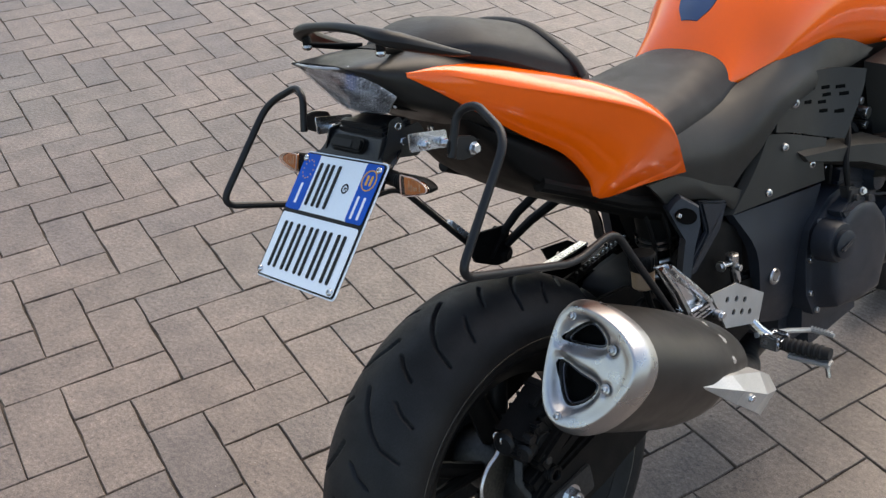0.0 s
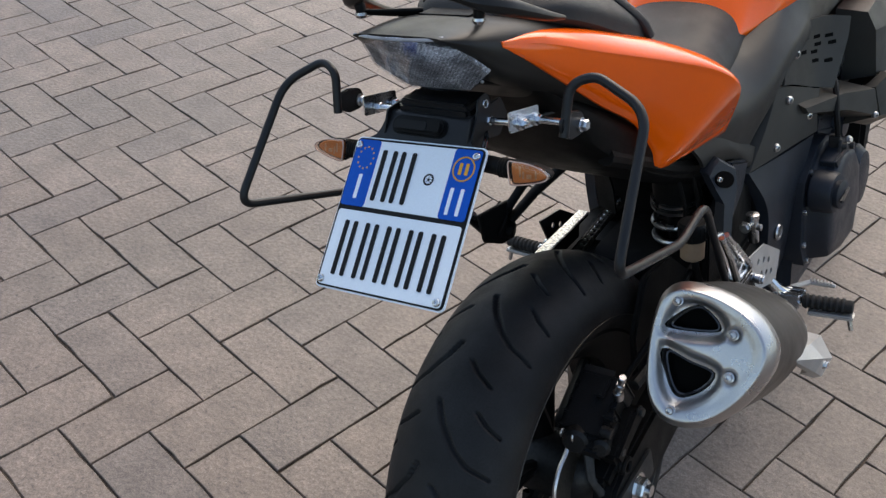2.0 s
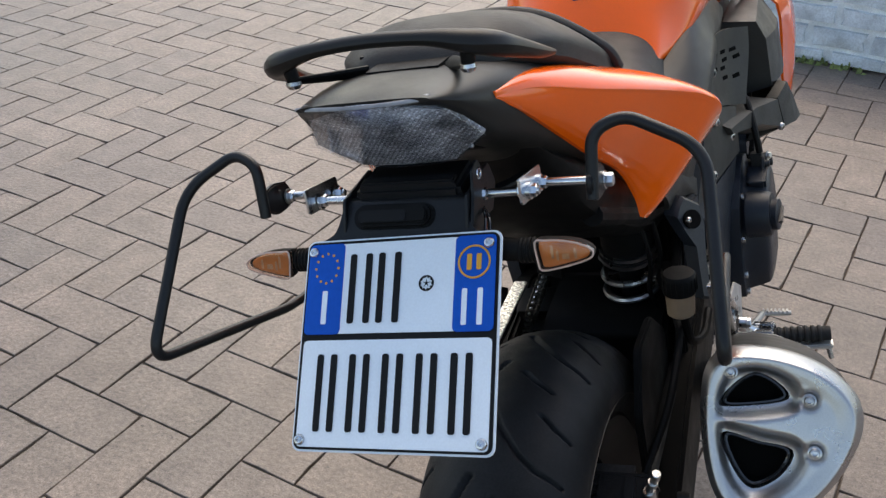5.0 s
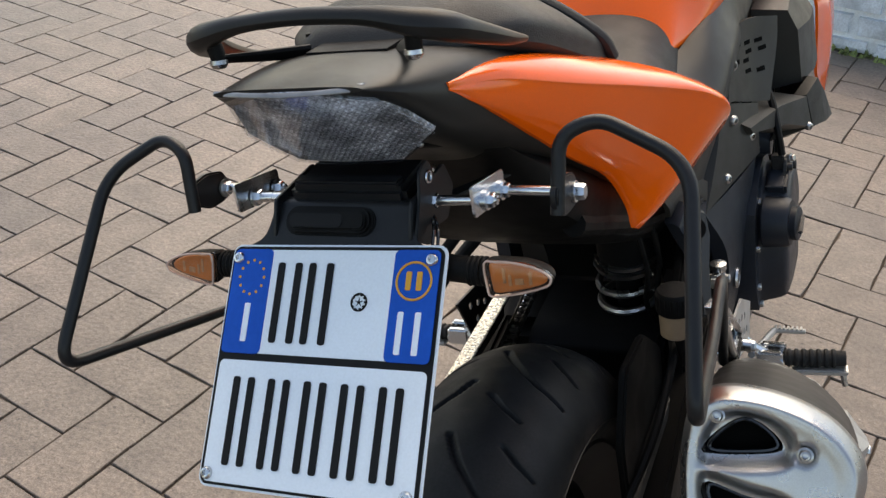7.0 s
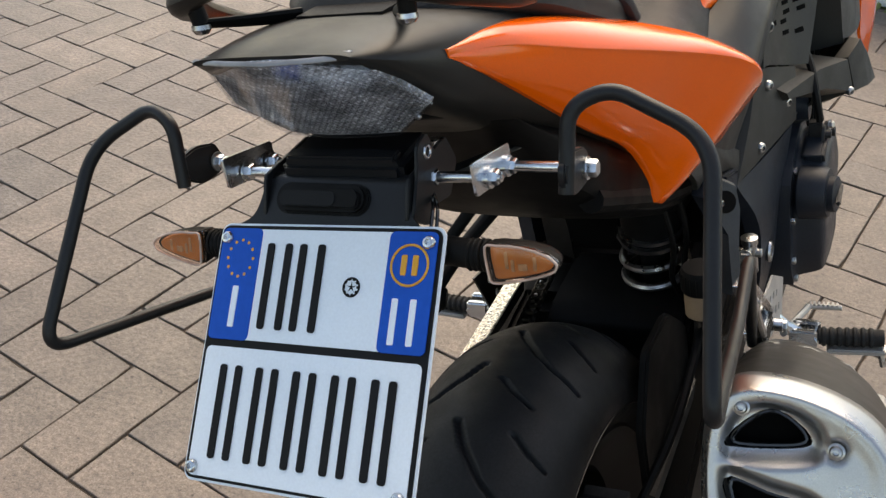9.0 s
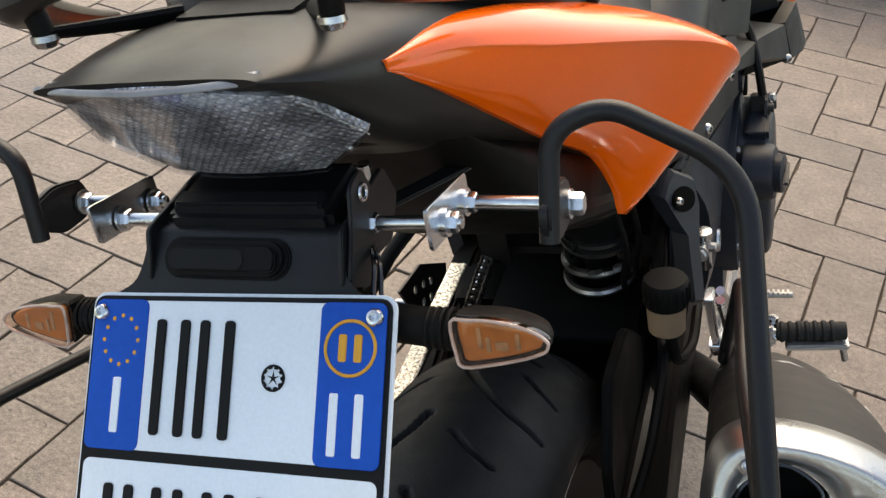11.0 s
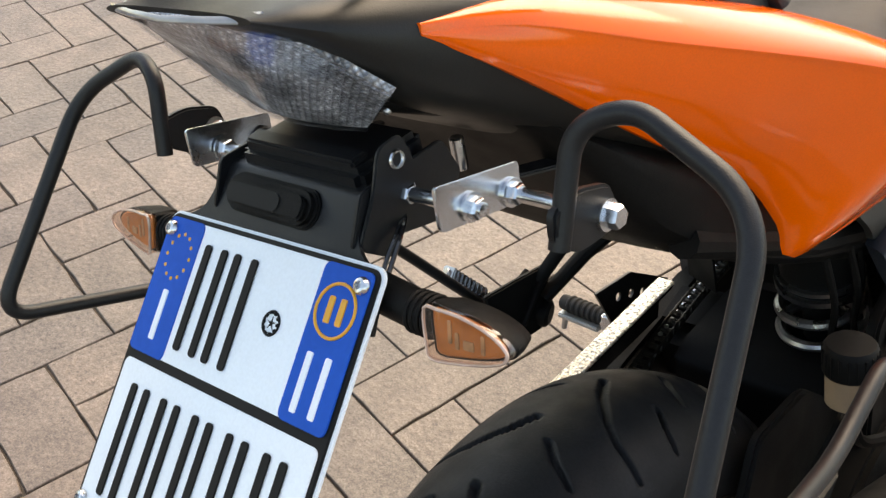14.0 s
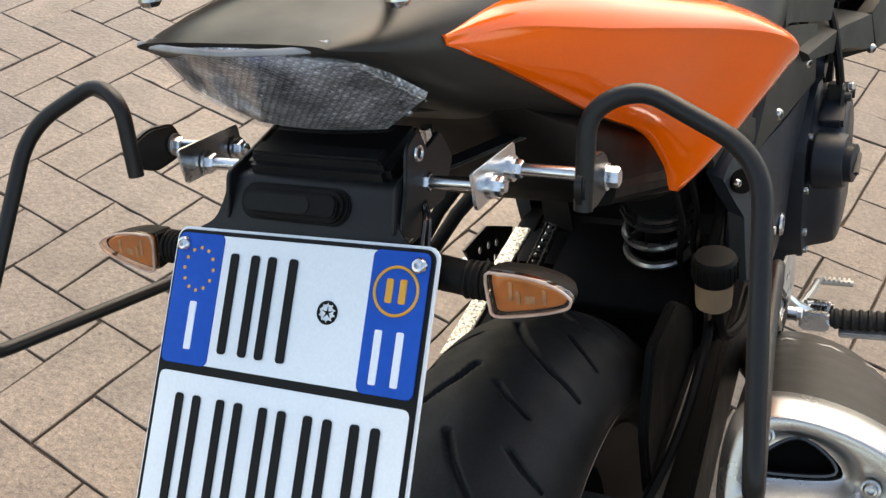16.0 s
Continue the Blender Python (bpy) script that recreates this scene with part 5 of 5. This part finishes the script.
        oval = [Vector((0.1625, 0.321, 0.6555)) + Vector((0.0075, 0.0165, -0.004)) * math.cos(a) + Vector((-0.0033, 0.0015, 0.0125)) * math.sin(a) for a in (2 * math.pi * k / 24 for k in range(24))]
        # a solid black oval gives the recess its shade by colour
        part("hanger_recess", rings_mesh([[flip(s, p + inward * 0.3) for p in oval], [flip(s, p - inward * 0.14) for p in oval]]), VOID, hg, "black oval painted as a shaded recess")
        part("hanger_bolt", domed((s * 0.1605, 0.307, 0.661), (s, -0.45, 0.2), 0.0045, 0.004), STEEL, hg)
        part("subframe_cover", patch([[(s * 0.139, 0.268, 0.722), (s * 0.145, 0.35, 0.712), (s * 0.148, 0.42, 0.675), (s * 0.149, 0.5, 0.628)], [(s * 0.143, 0.285, 0.7), (s * 0.149, 0.37, 0.682), (s * 0.151, 0.43, 0.645), (s * 0.15, 0.492, 0.607)], [(s * 0.139, 0.305, 0.678), (s * 0.145, 0.39, 0.655), (s * 0.147, 0.455, 0.618), (s * 0.147, 0.482, 0.585)]], 0.006, (-s, 0, 0)), GREY_PLASTIC, bike, "dark grey cover below the side panel")
    # rider peg, its plate and lever
    pp = part("heel_plate", holed_plate([(0.319, 0.528), (0.389, 0.517), (0.464, 0.465), (0.444, 0.417), (0.352, 0.451)], HEEL_HOLES, 0.0054, 0.2015 if s > 0 else -0.16, 0.003), CAST if s > 0 else DARK, bike, "alloy heel plate with round holes")
    part("peg_mount", join(block((0.034, 0.012, 0.026), pose(s * 0.228, 0.436, 0.39, -8), 0.003), block((0.034, 0.012, 0.026), pose(s * 0.23, 0.46, 0.388, -8), 0.003), rod((s * 0.24, 0.43, 0.389), (s * 0.24, 0.468, 0.386), 0.006),
                           tube([(s * 0.19, 0.43, 0.43), (s * 0.205, 0.44, 0.405), (s * 0.22, 0.446, 0.392)], 0.009, 10)), ZINC, pp, "bright peg clevis")
    part("peg_spring", join(*[torus((s * (0.218 + 0.005 * k), 0.448, 0.389), (1, 0, 0), 0.008, 0.0018, 14, 5) for k in range(5)]), DARK, pp)
    pg = part("foot_peg", rod((s * 0.245, 0.449, 0.386), (s * 0.322, 0.457, 0.386), 0.0108), PEG_RUBBER, bike, "ribbed black rubber foot peg")
    for k in range(8):
        part("rib", rod((s * (0.248 + k * 0.0092), 0.4493 + k * 0.001, 0.386), (s * (0.2545 + k * 0.0092), 0.45 + k * 0.001, 0.386), 0.0128 - (0.002 if k == 7 else 0), 14, 0.002), PEG_RUBBER, pg)
    part("peg_base", block((0.07, 0.02, 0.008), pose(s * 0.29, 0.45, 0.37, 0, 0, 6 * s), 0.002), CAST, pg, "bare alloy peg base")
    part("hero_blob", rod((s * 0.318, 0.452, 0.366), (s * 0.322, 0.45, 0.346), 0.004), STEEL, pg)
    part("pedal", join(tube([(s * 0.205, 0.43, 0.4), (s * 0.215, 0.51, 0.372), (s * 0.218, 0.575, 0.342)], 0.0048, 8), rod((s * 0.214, 0.579, 0.34), (s * 0.262, 0.581, 0.34), 0.004), *[block((0.003, 0.009, 0.004), pose(s * (0.22 + 0.006 * k), 0.58, 0.345), 0.0008) for k in range(7)]), CAST, pg, "bare alloy foot pedal")

# passenger pegs: folded bright peg on the right, hanger arm on the left
ppeg = part("passenger_peg", join(tube([(0.206, 0.196, 0.63), (0.208, 0.225, 0.582), (0.21, 0.244, 0.536)], (0.0042, 0.006), 8), tube([(0.204, 0.22, 0.622), (0.206, 0.264, 0.572), (0.208, 0.302, 0.526)], (0.0042, 0.0065), 8),
                                  side_slab([(0.192, 0.632), (0.222, 0.625), (0.302, 0.53), (0.244, 0.536)], 0.2, 0.008, 0.002, 0.004),
                                  side_slab([(0.302, 0.532), (0.316, 0.506), (0.262, 0.506), (0.241, 0.537)], 0.213, 0.024, 0.003, 0.004)), ZINC, bike, "folded bright alloy passenger peg", 25)
for k in range(3):
    part("peg_slot", block((0.004, 0.044 - 0.004 * k, 0.0035), pose(0.212, 0.274 + 0.004 * k, 0.529 - 0.0078 * k), 0.001), INK, ppeg)
part("peg_pivot", join(rod((0.19, 0.31, 0.503), (0.222, 0.312, 0.5), 0.0075), hexhead((0.222, 0.312, 0.5), (1, 0, 0), 0.0065, 0.005)), ZINC, ppeg)
for s in (-1,):
    ha = part("passenger_hanger", join(tube([(s * 0.12, 0.298, 0.662), (s * 0.15, 0.262, 0.625), (s * 0.168, 0.238, 0.592)], (0.0085, 0.0075), 12, squash=0.75), tube([(s * 0.115, 0.335, 0.632), (s * 0.145, 0.29, 0.602), (s * 0.168, 0.242, 0.568)], (0.013, 0.011), 12, squash=0.7),
                                       side_slab([(0.1565, 0.6195), (0.205, 0.612), (0.256, 0.603), (0.252, 0.57), (0.238, 0.535), (0.214, 0.538), (0.164, 0.566)], s * 0.17 + 0.003, 0.006, 0.0015, 0.005),
                                       turned([(0.011, -0.01), (0.015, -0.007), (0.015, 0.008), (0.011, 0.011)], (s * 0.17, 0.238, 0.552), (s, -0.3, 0.2), 22)), PLASTIC, bike, "black passenger peg hanger with triangular plate")
    part("hanger_web", join(rod((s * 0.176, 0.165, 0.588), (s * 0.176, 0.232, 0.606), 0.003), rod((s * 0.165, 0.2, 0.56), (s * 0.166, 0.245, 0.598), 0.0035)), PLASTIC, ha)
    part("hanger_bolt", turned([(0.007, 0), (0.007, 0.005), (0.003, 0.006)], (s * 0.181, 0.232, 0.554), (s, -0.3, 0.2), 14), DARK, ha)
    pl = part("passenger_peg", rod((s * 0.196, 0.196, 0.585), (s * 0.219, 0.16, 0.634), 0.0055), STEEL, ha, "folded ribbed steel peg")
    for k in range(9):
        part("peg_rib", block((0.016, 0.005, 0.012), pose(s * (0.204 + 0.0016 * k), 0.188 - 0.003 * k, 0.598 + 0.0042 * k, -40), 0.0015), STEEL, pl)
part("chain_strip", block((0.02, 0.235, 0.004), pose(-0.103, 0.255, 0.529, 1), 0.001), FOIL, bike, "worn flecked alloy strip over the chain")
chain = None
for k in range(36):
    y = 0.06 + k * 0.0127
    z = 0.424 + 0.082 * (1 - (1 - min(1, k / 33)) ** 1.7)
    ln = join(block((0.0022, 0.015, 0.011), pose(-0.094, y, z - 0.004, 6), 0.0008), block((0.0022, 0.015, 0.011), pose(-0.08, y, z - 0.004, 6), 0.0008), rod((-0.097, y, z - 0.004), (-0.077, y, z - 0.004), 0.0036, 8))
    if chain is None:
        chain = part("drive_chain", ln, CHAIN, bike, "greasy steel drive chain")
    else:
        part("chain_link", ln, CHAIN, chain)
    if k > 20:
        part("roller", turned([(0.0026, 0), (0.0026, 0.002), (0.001, 0.003)], (-0.087, y, z + 0.001), (0, 0, 1), 10), STEEL, chain, "worn bright roller")
part("chain_guard", patch([[(-0.118, 0.13, 0.48), (-0.11, 0.13, 0.522), (-0.096, 0.13, 0.522)], [(-0.118, 0.25, 0.48), (-0.11, 0.25, 0.524), (-0.096, 0.25, 0.524)], [(-0.118, 0.372, 0.48), (-0.11, 0.372, 0.526), (-0.096, 0.372, 0.526)]], 0.003, (0, 0, -1)), PLASTIC, bike, "black chain guard")
part("rear_sprocket", turned([(0.09, -0.003), (0.094, 0), (0.09, 0.003), (0.05, 0.003), (0.05, -0.003)], (-0.06, 0, AXLE_Z), (1, 0, 0), 42), DARK, bike, "dark steel sprocket")

# sub-frame, electrics and hoses round the shock
for s in (1, -1):
    part("subframe_tube", tube([(s * 0.1, 0.08, 0.79), (s * 0.11, 0.25, 0.7), (s * 0.115, 0.44, 0.62)], 0.012, 10), PLASTIC, bike, "black subframe tube")
for k, (x, y0) in enumerate(((0.1, 0.3), (0.108, 0.33), (0.1, 0.36))):
    part("hose", tube(catmull([(x, y0, 0.66), (x + 0.006, y0 + 0.01, 0.6), (x - 0.004, y0 + 0.03, 0.54), (x + 0.004, y0 + 0.06, 0.48)], 5), 0.0035, 8), PLASTIC, bike, "thin black hose")
part("brake_switch", join(rod((0.168, 0.43, 0.543), (0.168, 0.436, 0.49), 0.0085), rod((0.168, 0.389, 0.537), (0.168, 0.43, 0.528), 0.0045), hexhead((0.168, 0.395, 0.536), (0, -1, 0.2), 0.007, 0.006), turned([(0.0105, 0), (0.0105, 0.008), (0.006, 0.01)], (0.168, 0.429, 0.536), (0, 0, 1), 16), rod((0.15, 0.432, 0.52), (0.182, 0.432, 0.52), 0.0055)), STEEL, bike, "bright brake cylinder and fitting")
part("frame_rear", join(block((0.2, 0.1, 0.16), pose(0, 0.5, 0.56, 20), 0.02), block((0.16, 0.16, 0.1), pose(0, 0.46, 0.66, 0), 0.02)), PLASTIC, bike, "black battery and airbox housing")

# engine
eng = part("engine", block((0.34, 0.3, 0.24), pose(0, 0.76, 0.37, -6), 0.03), ENGINE, bike, "black four-cylinder engine")
part("cylinder_block", block((0.33, 0.2, 0.2), pose(0, 0.86, 0.52, -18), 0.02), ENGINE, eng)
part("sump", block((0.3, 0.24, 0.1), pose(0, 0.78, 0.25), 0.03), ENGINE, eng)
COVER = [(0.7, 0.548), (0.662, 0.533), (0.632, 0.507), (0.617, 0.455), (0.616, 0.385), (0.64, 0.334), (0.73, 0.309), (0.822, 0.303), (0.862, 0.38), (0.852, 0.47), (0.8, 0.53), (0.745, 0.55)]
cover_mid = (0.735, 0.437)
clutch = part("clutch_cover", loft([[(x, cover_mid[0] + (y - cover_mid[0]) * k, cover_mid[1] + (z - cover_mid[1]) * k) for y, z in COVER] for x, k in ((0.15, 1.0), (0.186, 1.0), (0.19, 0.985), (0.1915, 0.92), (0.198, 0.885), (0.222, 0.83), (0.231, 0.77), (0.2345, 0.6), (0.2355, 0.1))], 3, 1), ENGINE, eng, "lobed black clutch cover", 28)
part("cover_boss", turned([(0.04, -0.03), (0.037, 0.0), (0.034, 0.006), (0.027, 0.007)], (0.232, 0.656, 0.484), (1, -0.1, 0.05), 28), ENGINE, clutch)
part("oil_cap", join(turned([(0.0255, 0), (0.0255, 0.01), (0.023, 0.011), (0.004, 0.011)], (0.238, 0.654, 0.4835), (1, -0.15, 0.05), 26), block((0.007, 0.044, 0.006), pose(0.2515, 0.652, 0.484, 12), 0.002)), ENGINE, clutch, "black oil filler cap with grip bar")
part("cover_step", side_slab([(0.67, 0.535), (0.72, 0.545), (0.79, 0.528), (0.8, 0.505), (0.74, 0.512), (0.69, 0.505)], 0.229, 0.03, 0.004, 0.006), ENGINE, clutch)
for y, z in ((0.6616, 0.514), (0.629, 0.452), (0.6283, 0.3853), (0.648, 0.342), (0.735, 0.318), (0.822, 0.312)):
    part("bolt_lug", turned([(0.0105, -0.03), (0.0105, 0.0), (0.0085, 0.0015)], (0.188, y, z), (1, 0, 0), 16), ENGINE, clutch)
    part("cover_bolt", join(turned([(0.0062, 0), (0.0062, 0.006), (0.005, 0.007), (0.0032, 0.007), (0.003, 0.004)], (0.189, y, z), (1, 0, 0), 14)), STEEL, clutch, "bright socket bolt")
part("pulse_cover", turned([(0.065, -0.03), (0.065, 0.02), (0.052, 0.036), (0.03, 0.04), (0.005, 0.04)], (0.185, 0.9, 0.4), (1, 0, 0), 36), ENGINE, eng, "", 28)
part("cable_bracket", join(side_slab([(0.7, 0.54), (0.712, 0.562), (0.755, 0.55), (0.77, 0.522), (0.74, 0.512)], 0.226, 0.004, 0.001, 0.004), block((0.018, 0.012, 0.03), pose(0.214, 0.715, 0.555, 15), 0.002), rod((0.21, 0.76, 0.53), (0.236, 0.76, 0.53), 0.007), rod((0.21, 0.72, 0.545), (0.234, 0.72, 0.545), 0.006)), DARK, clutch, "dark clutch cable bracket")
part("bracket_bolt", hexhead((0.23, 0.745, 0.548), (1, -0.4, 0.2), 0.0055, 0.005), STEEL, clutch)
part("clutch_cable", tube(catmull([(0.22, 0.71, 0.57), (0.214, 0.715, 0.61), (0.2, 0.75, 0.65), (0.17, 0.8, 0.68)], 6), 0.0055, 8), PLASTIC, clutch)
for k in range(3):
    part("case_cover", turned([(0.05 - 0.01 * k, 0), (0.045 - 0.01 * k, 0.02), (0.01, 0.022)], (0.165, 0.84 + 0.03 * k, 0.33 + 0.09 * k), (1, 0, 0), 22), ENGINE, eng)
for k in range(6):
    part("injector", rod((0.1 + 0.012 * (k % 3), 0.74 + 0.035 * k, 0.6), (0.11 + 0.012 * (k % 3), 0.745 + 0.035 * k, 0.66), 0.008), DARK if k % 2 else STEEL, eng)
    part("plug_cap", rod((0.14, 0.74 + 0.035 * k, 0.59), (0.165, 0.74 + 0.035 * k, 0.583), 0.0065), DARK if k % 2 else STEEL, eng)
for k in range(5):
    part("cooling_fin", block((0.34, 0.21, 0.005), pose(0, 0.87, 0.45 + 0.03 * k, -18), 0.002), ENGINE, eng)
for k in range(4):
    part("coolant_hose", tube(catmull([(0.14, 0.72 + 0.05 * k, 0.66), (0.165, 0.74 + 0.05 * k, 0.62), (0.16, 0.75 + 0.05 * k, 0.57), (0.15, 0.76 + 0.05 * k, 0.53)], 5), 0.009, 8), PLASTIC, eng)

for s in (1, -1):
    part("frame_slider", loft([[(s * 0.17, 0.62, 0.662), (s * 0.188, 0.625, 0.65), (s * 0.19, 0.634, 0.638), (s * 0.17, 0.636, 0.632)],
                               [(s * 0.175, 0.74, 0.642), (s * 0.216, 0.75, 0.632), (s * 0.223, 0.76, 0.598), (s * 0.18, 0.76, 0.585)],
                               [(s * 0.18, 0.84, 0.622), (s * 0.244, 0.85, 0.606), (s * 0.251, 0.86, 0.55), (s * 0.185, 0.87, 0.535)]], 1, 1), GREY_PLASTIC, bike, "black plastic side pod", 20)
    part("slider_end", loft([[(s * 0.222, 0.85, 0.605), (s * 0.244, 0.855, 0.607), (s * 0.253, 0.865, 0.548), (s * 0.185, 0.87, 0.52)],
                             [(s * 0.242, 0.9, 0.622), (s * 0.258, 0.89, 0.622), (s * 0.268, 0.93, 0.53), (s * 0.19, 0.93, 0.5)],
                             [(s * 0.19, 1.0, 0.575), (s * 0.262, 1.0, 0.555), (s * 0.272, 1.03, 0.5), (s * 0.19, 1.04, 0.45)]], 1, 1), GREY_PLASTIC, bike, "angular black end of the side pod", 20)
    part("pod_bolt", domed((s * 0.2465, 0.848, 0.556), (s * 0.7, -0.6, -0.2), 0.007, 0.006), STEEL, bike)
    sh = part("radiator_shroud", patch([
        [(s * 0.175, 0.93, 0.77), (s * 0.205, 1.06, 0.79), (s * 0.238, 1.18, 0.76), (s * 0.25, 1.26, 0.7)],
        [(s * 0.19, 1.0, 0.745), (s * 0.228, 1.1, 0.75), (s * 0.252, 1.19, 0.715), (s * 0.262, 1.25, 0.63)],
        [(s * 0.24, 1.1, 0.7), (s * 0.252, 1.15, 0.68), (s * 0.262, 1.19, 0.6), (s * 0.258, 1.215, 0.53)],
        [(s * 0.242, 1.11, 0.55), (s * 0.244, 1.13, 0.52), (s * 0.244, 1.16, 0.48), (s * 0.24, 1.17, 0.43)]], 0.005, (-s, 0, 0)), ORANGE, bike, "glossy orange radiator shroud")
    part("shroud_insert", loft([
        [(s * 0.16, 0.885, 0.742), (s * 0.214, 0.89, 0.735), (s * 0.228, 0.897, 0.7), (s * 0.233, 0.9, 0.612), (s * 0.17, 0.89, 0.6)],
        [(s * 0.165, 0.99, 0.75), (s * 0.212, 0.99, 0.744), (s * 0.24, 0.985, 0.69), (s * 0.247, 0.99, 0.602), (s * 0.18, 0.99, 0.585)],
        [(s * 0.17, 1.08, 0.74), (s * 0.208, 1.08, 0.73), (s * 0.238, 1.075, 0.68), (s * 0.245, 1.07, 0.59), (s * 0.18, 1.07, 0.57)]], 1, 1), GREY_PLASTIC, sh, "dark grey faceted inner scoop", 15)
    # added black block that keeps the gap between tank and shroud dark
    part("gap_filler", block((0.02, 0.4, 0.26), pose(s * 0.135, 0.98, 0.66), 0.005), PLASTIC, sh)
    part("hose_fitting", join(rod((s * 0.15, 0.86, 0.655), (s * 0.182, 0.86, 0.652), 0.012), rod((s * 0.15, 0.85, 0.68), (s * 0.176, 0.85, 0.678), 0.007), rod((s * 0.15, 0.865, 0.628), (s * 0.176, 0.865, 0.626), 0.008)), STEEL, sh, "bright hose fittings")
    part("fork_leg", join(rod((s * 0.1, 1.43, 0.3), (s * 0.1, 1.22, 0.85), 0.026, 18), rod((s * 0.1, 1.26, 0.74), (s * 0.1, 1.18, 0.95), 0.02, 18)), DARK, bike, "dark front fork leg")
part("radiator", block((0.36, 0.05, 0.32), pose(0, 1.12, 0.53, -12), 0.01), PLASTIC, bike, "black radiator")
part("front_mudguard", patch([[(x, 1.44 - math.sin(a) * 0.325, 0.302 + math.cos(a) * 0.325 - 0.03 * (x / 0.07) ** 2) for x in (-0.07, -0.035, 0, 0.035, 0.07)] for a in (radians(d) for d in range(-40, 75, 14))], 0.003, (0, 0, -1)), ORANGE, bike, "orange front mudguard")
part("side_stand", tube([(-0.12, 0.55, 0.3), (-0.23, 0.63, 0.12), (-0.295, 0.66, -0.052 + 0.01)], 0.011, 10), DARK, bike, "black side stand")

# ---- pavers ----
paving = tagged(new("pavement"), "grey-brown herringbone concrete paving", "pavement", kind="structure")


def paver_mesh(name, seed):
    """One paver, two units long, with worn and slightly uneven arrises."""
    rng = random.Random(seed)
    bm = bmesh.new()
    l, w, g = GRID_W, GRID_W / 2, 0.0006
    edge = [(-1, -1), (-0.62, -1), (-0.2, -1), (0.25, -1), (0.7, -1), (1, -1), (1, -0.3), (1, 0.35), (1, 1), (0.6, 1), (0.2, 1), (-0.3, 1), (-0.68, 1), (-1, 1), (-1, 0.4), (-1, -0.3)]
    wear = [abs(rng.gauss(0, 0.0012)) + (rng.uniform(0.002, 0.0045) if rng.random() < 0.1 else 0) for _ in edge]
    vs = []
    for inset, z in ((0.0, -0.03), (0.0003, -0.002), (0.0017, 0.0)):
        vs.append([bm.verts.new((x * (l - g - inset - k * (0.8 if z > -0.02 else 0)), y * (w - g - inset - k * (0.8 if z > -0.02 else 0)), z)) for (x, y), k in zip(edge, wear)])
    n = len(edge)
    for a, b in zip(vs, vs[1:]):
        for i in range(n):
            bm.faces.new((a[i], a[(i + 1) % n], b[(i + 1) % n], b[i]))
    bm.faces.new(vs[-1])
    bmesh.ops.recalc_face_normals(bm, faces=bm.faces)
    me = bpy.data.meshes.new(name)
    bm.to_mesh(me)
    bm.free()
    me.materials.append(PAVER)
    return me


kinds = [paver_mesh("paver", k) for k in range(12)]
rng = random.Random(11)
spots = []
for a in range(-45, 60):
    for b in range(-45, 60):
        k = (a + b) % 4
        if k == 2:
            c, ang = GRID_O + GRID_U * (GRID_W * (a + 1)) + GRID_V * (GRID_W * (b + 0.5)), GRID_A
        elif k == 0:
            c, ang = GRID_O + GRID_U * (GRID_W * (a + 0.5)) + GRID_V * (GRID_W * (b + 1)), GRID_A + math.pi / 2
        else:
            continue
        if (c - Vector((0.148, 2.947, 0))).dot(GRID_U) > 0.12:
            continue
        spots.append((c, ang))
mid = Vector((-0.45, 0.45, 0))
spots.sort(key=lambda q: (q[0] - mid).length)
verts, faces = [], []
base_v = [np.array([v.co for v in k.vertices]) for k in kinds]
base_f = [list(p.vertices) for p in kinds[0].polygons]
for i, (c, ang) in enumerate(spots):
    m = Matrix.Translation(c + Vector((0, 0, rng.uniform(-0.0012, 0.0008)))) @ Euler((rng.gauss(0, 0.004), rng.gauss(0, 0.004), ang + rng.gauss(0, 0.004))).to_matrix().to_4x4()
    if i < 300:
        ob = new("paver", kinds[rng.randrange(12)])
        ob.matrix_world = m
        ob.parent = paving
    else:
        r, t = np.array(m.to_3x3()), np.array(m.translation)
        n = len(verts)
        verts.extend((base_v[rng.randrange(12)] @ r.T + t).tolist())
        faces.extend([[n + j for j in f] for f in base_f])
me = bpy.data.meshes.new("pavers_beyond")
me.from_pydata(verts, [], faces)
me.materials.append(PAVERS_FAR)
tagged(new("pavers_beyond", me), "grey-brown herringbone pavers farther out", kind="stuff").parent = paving
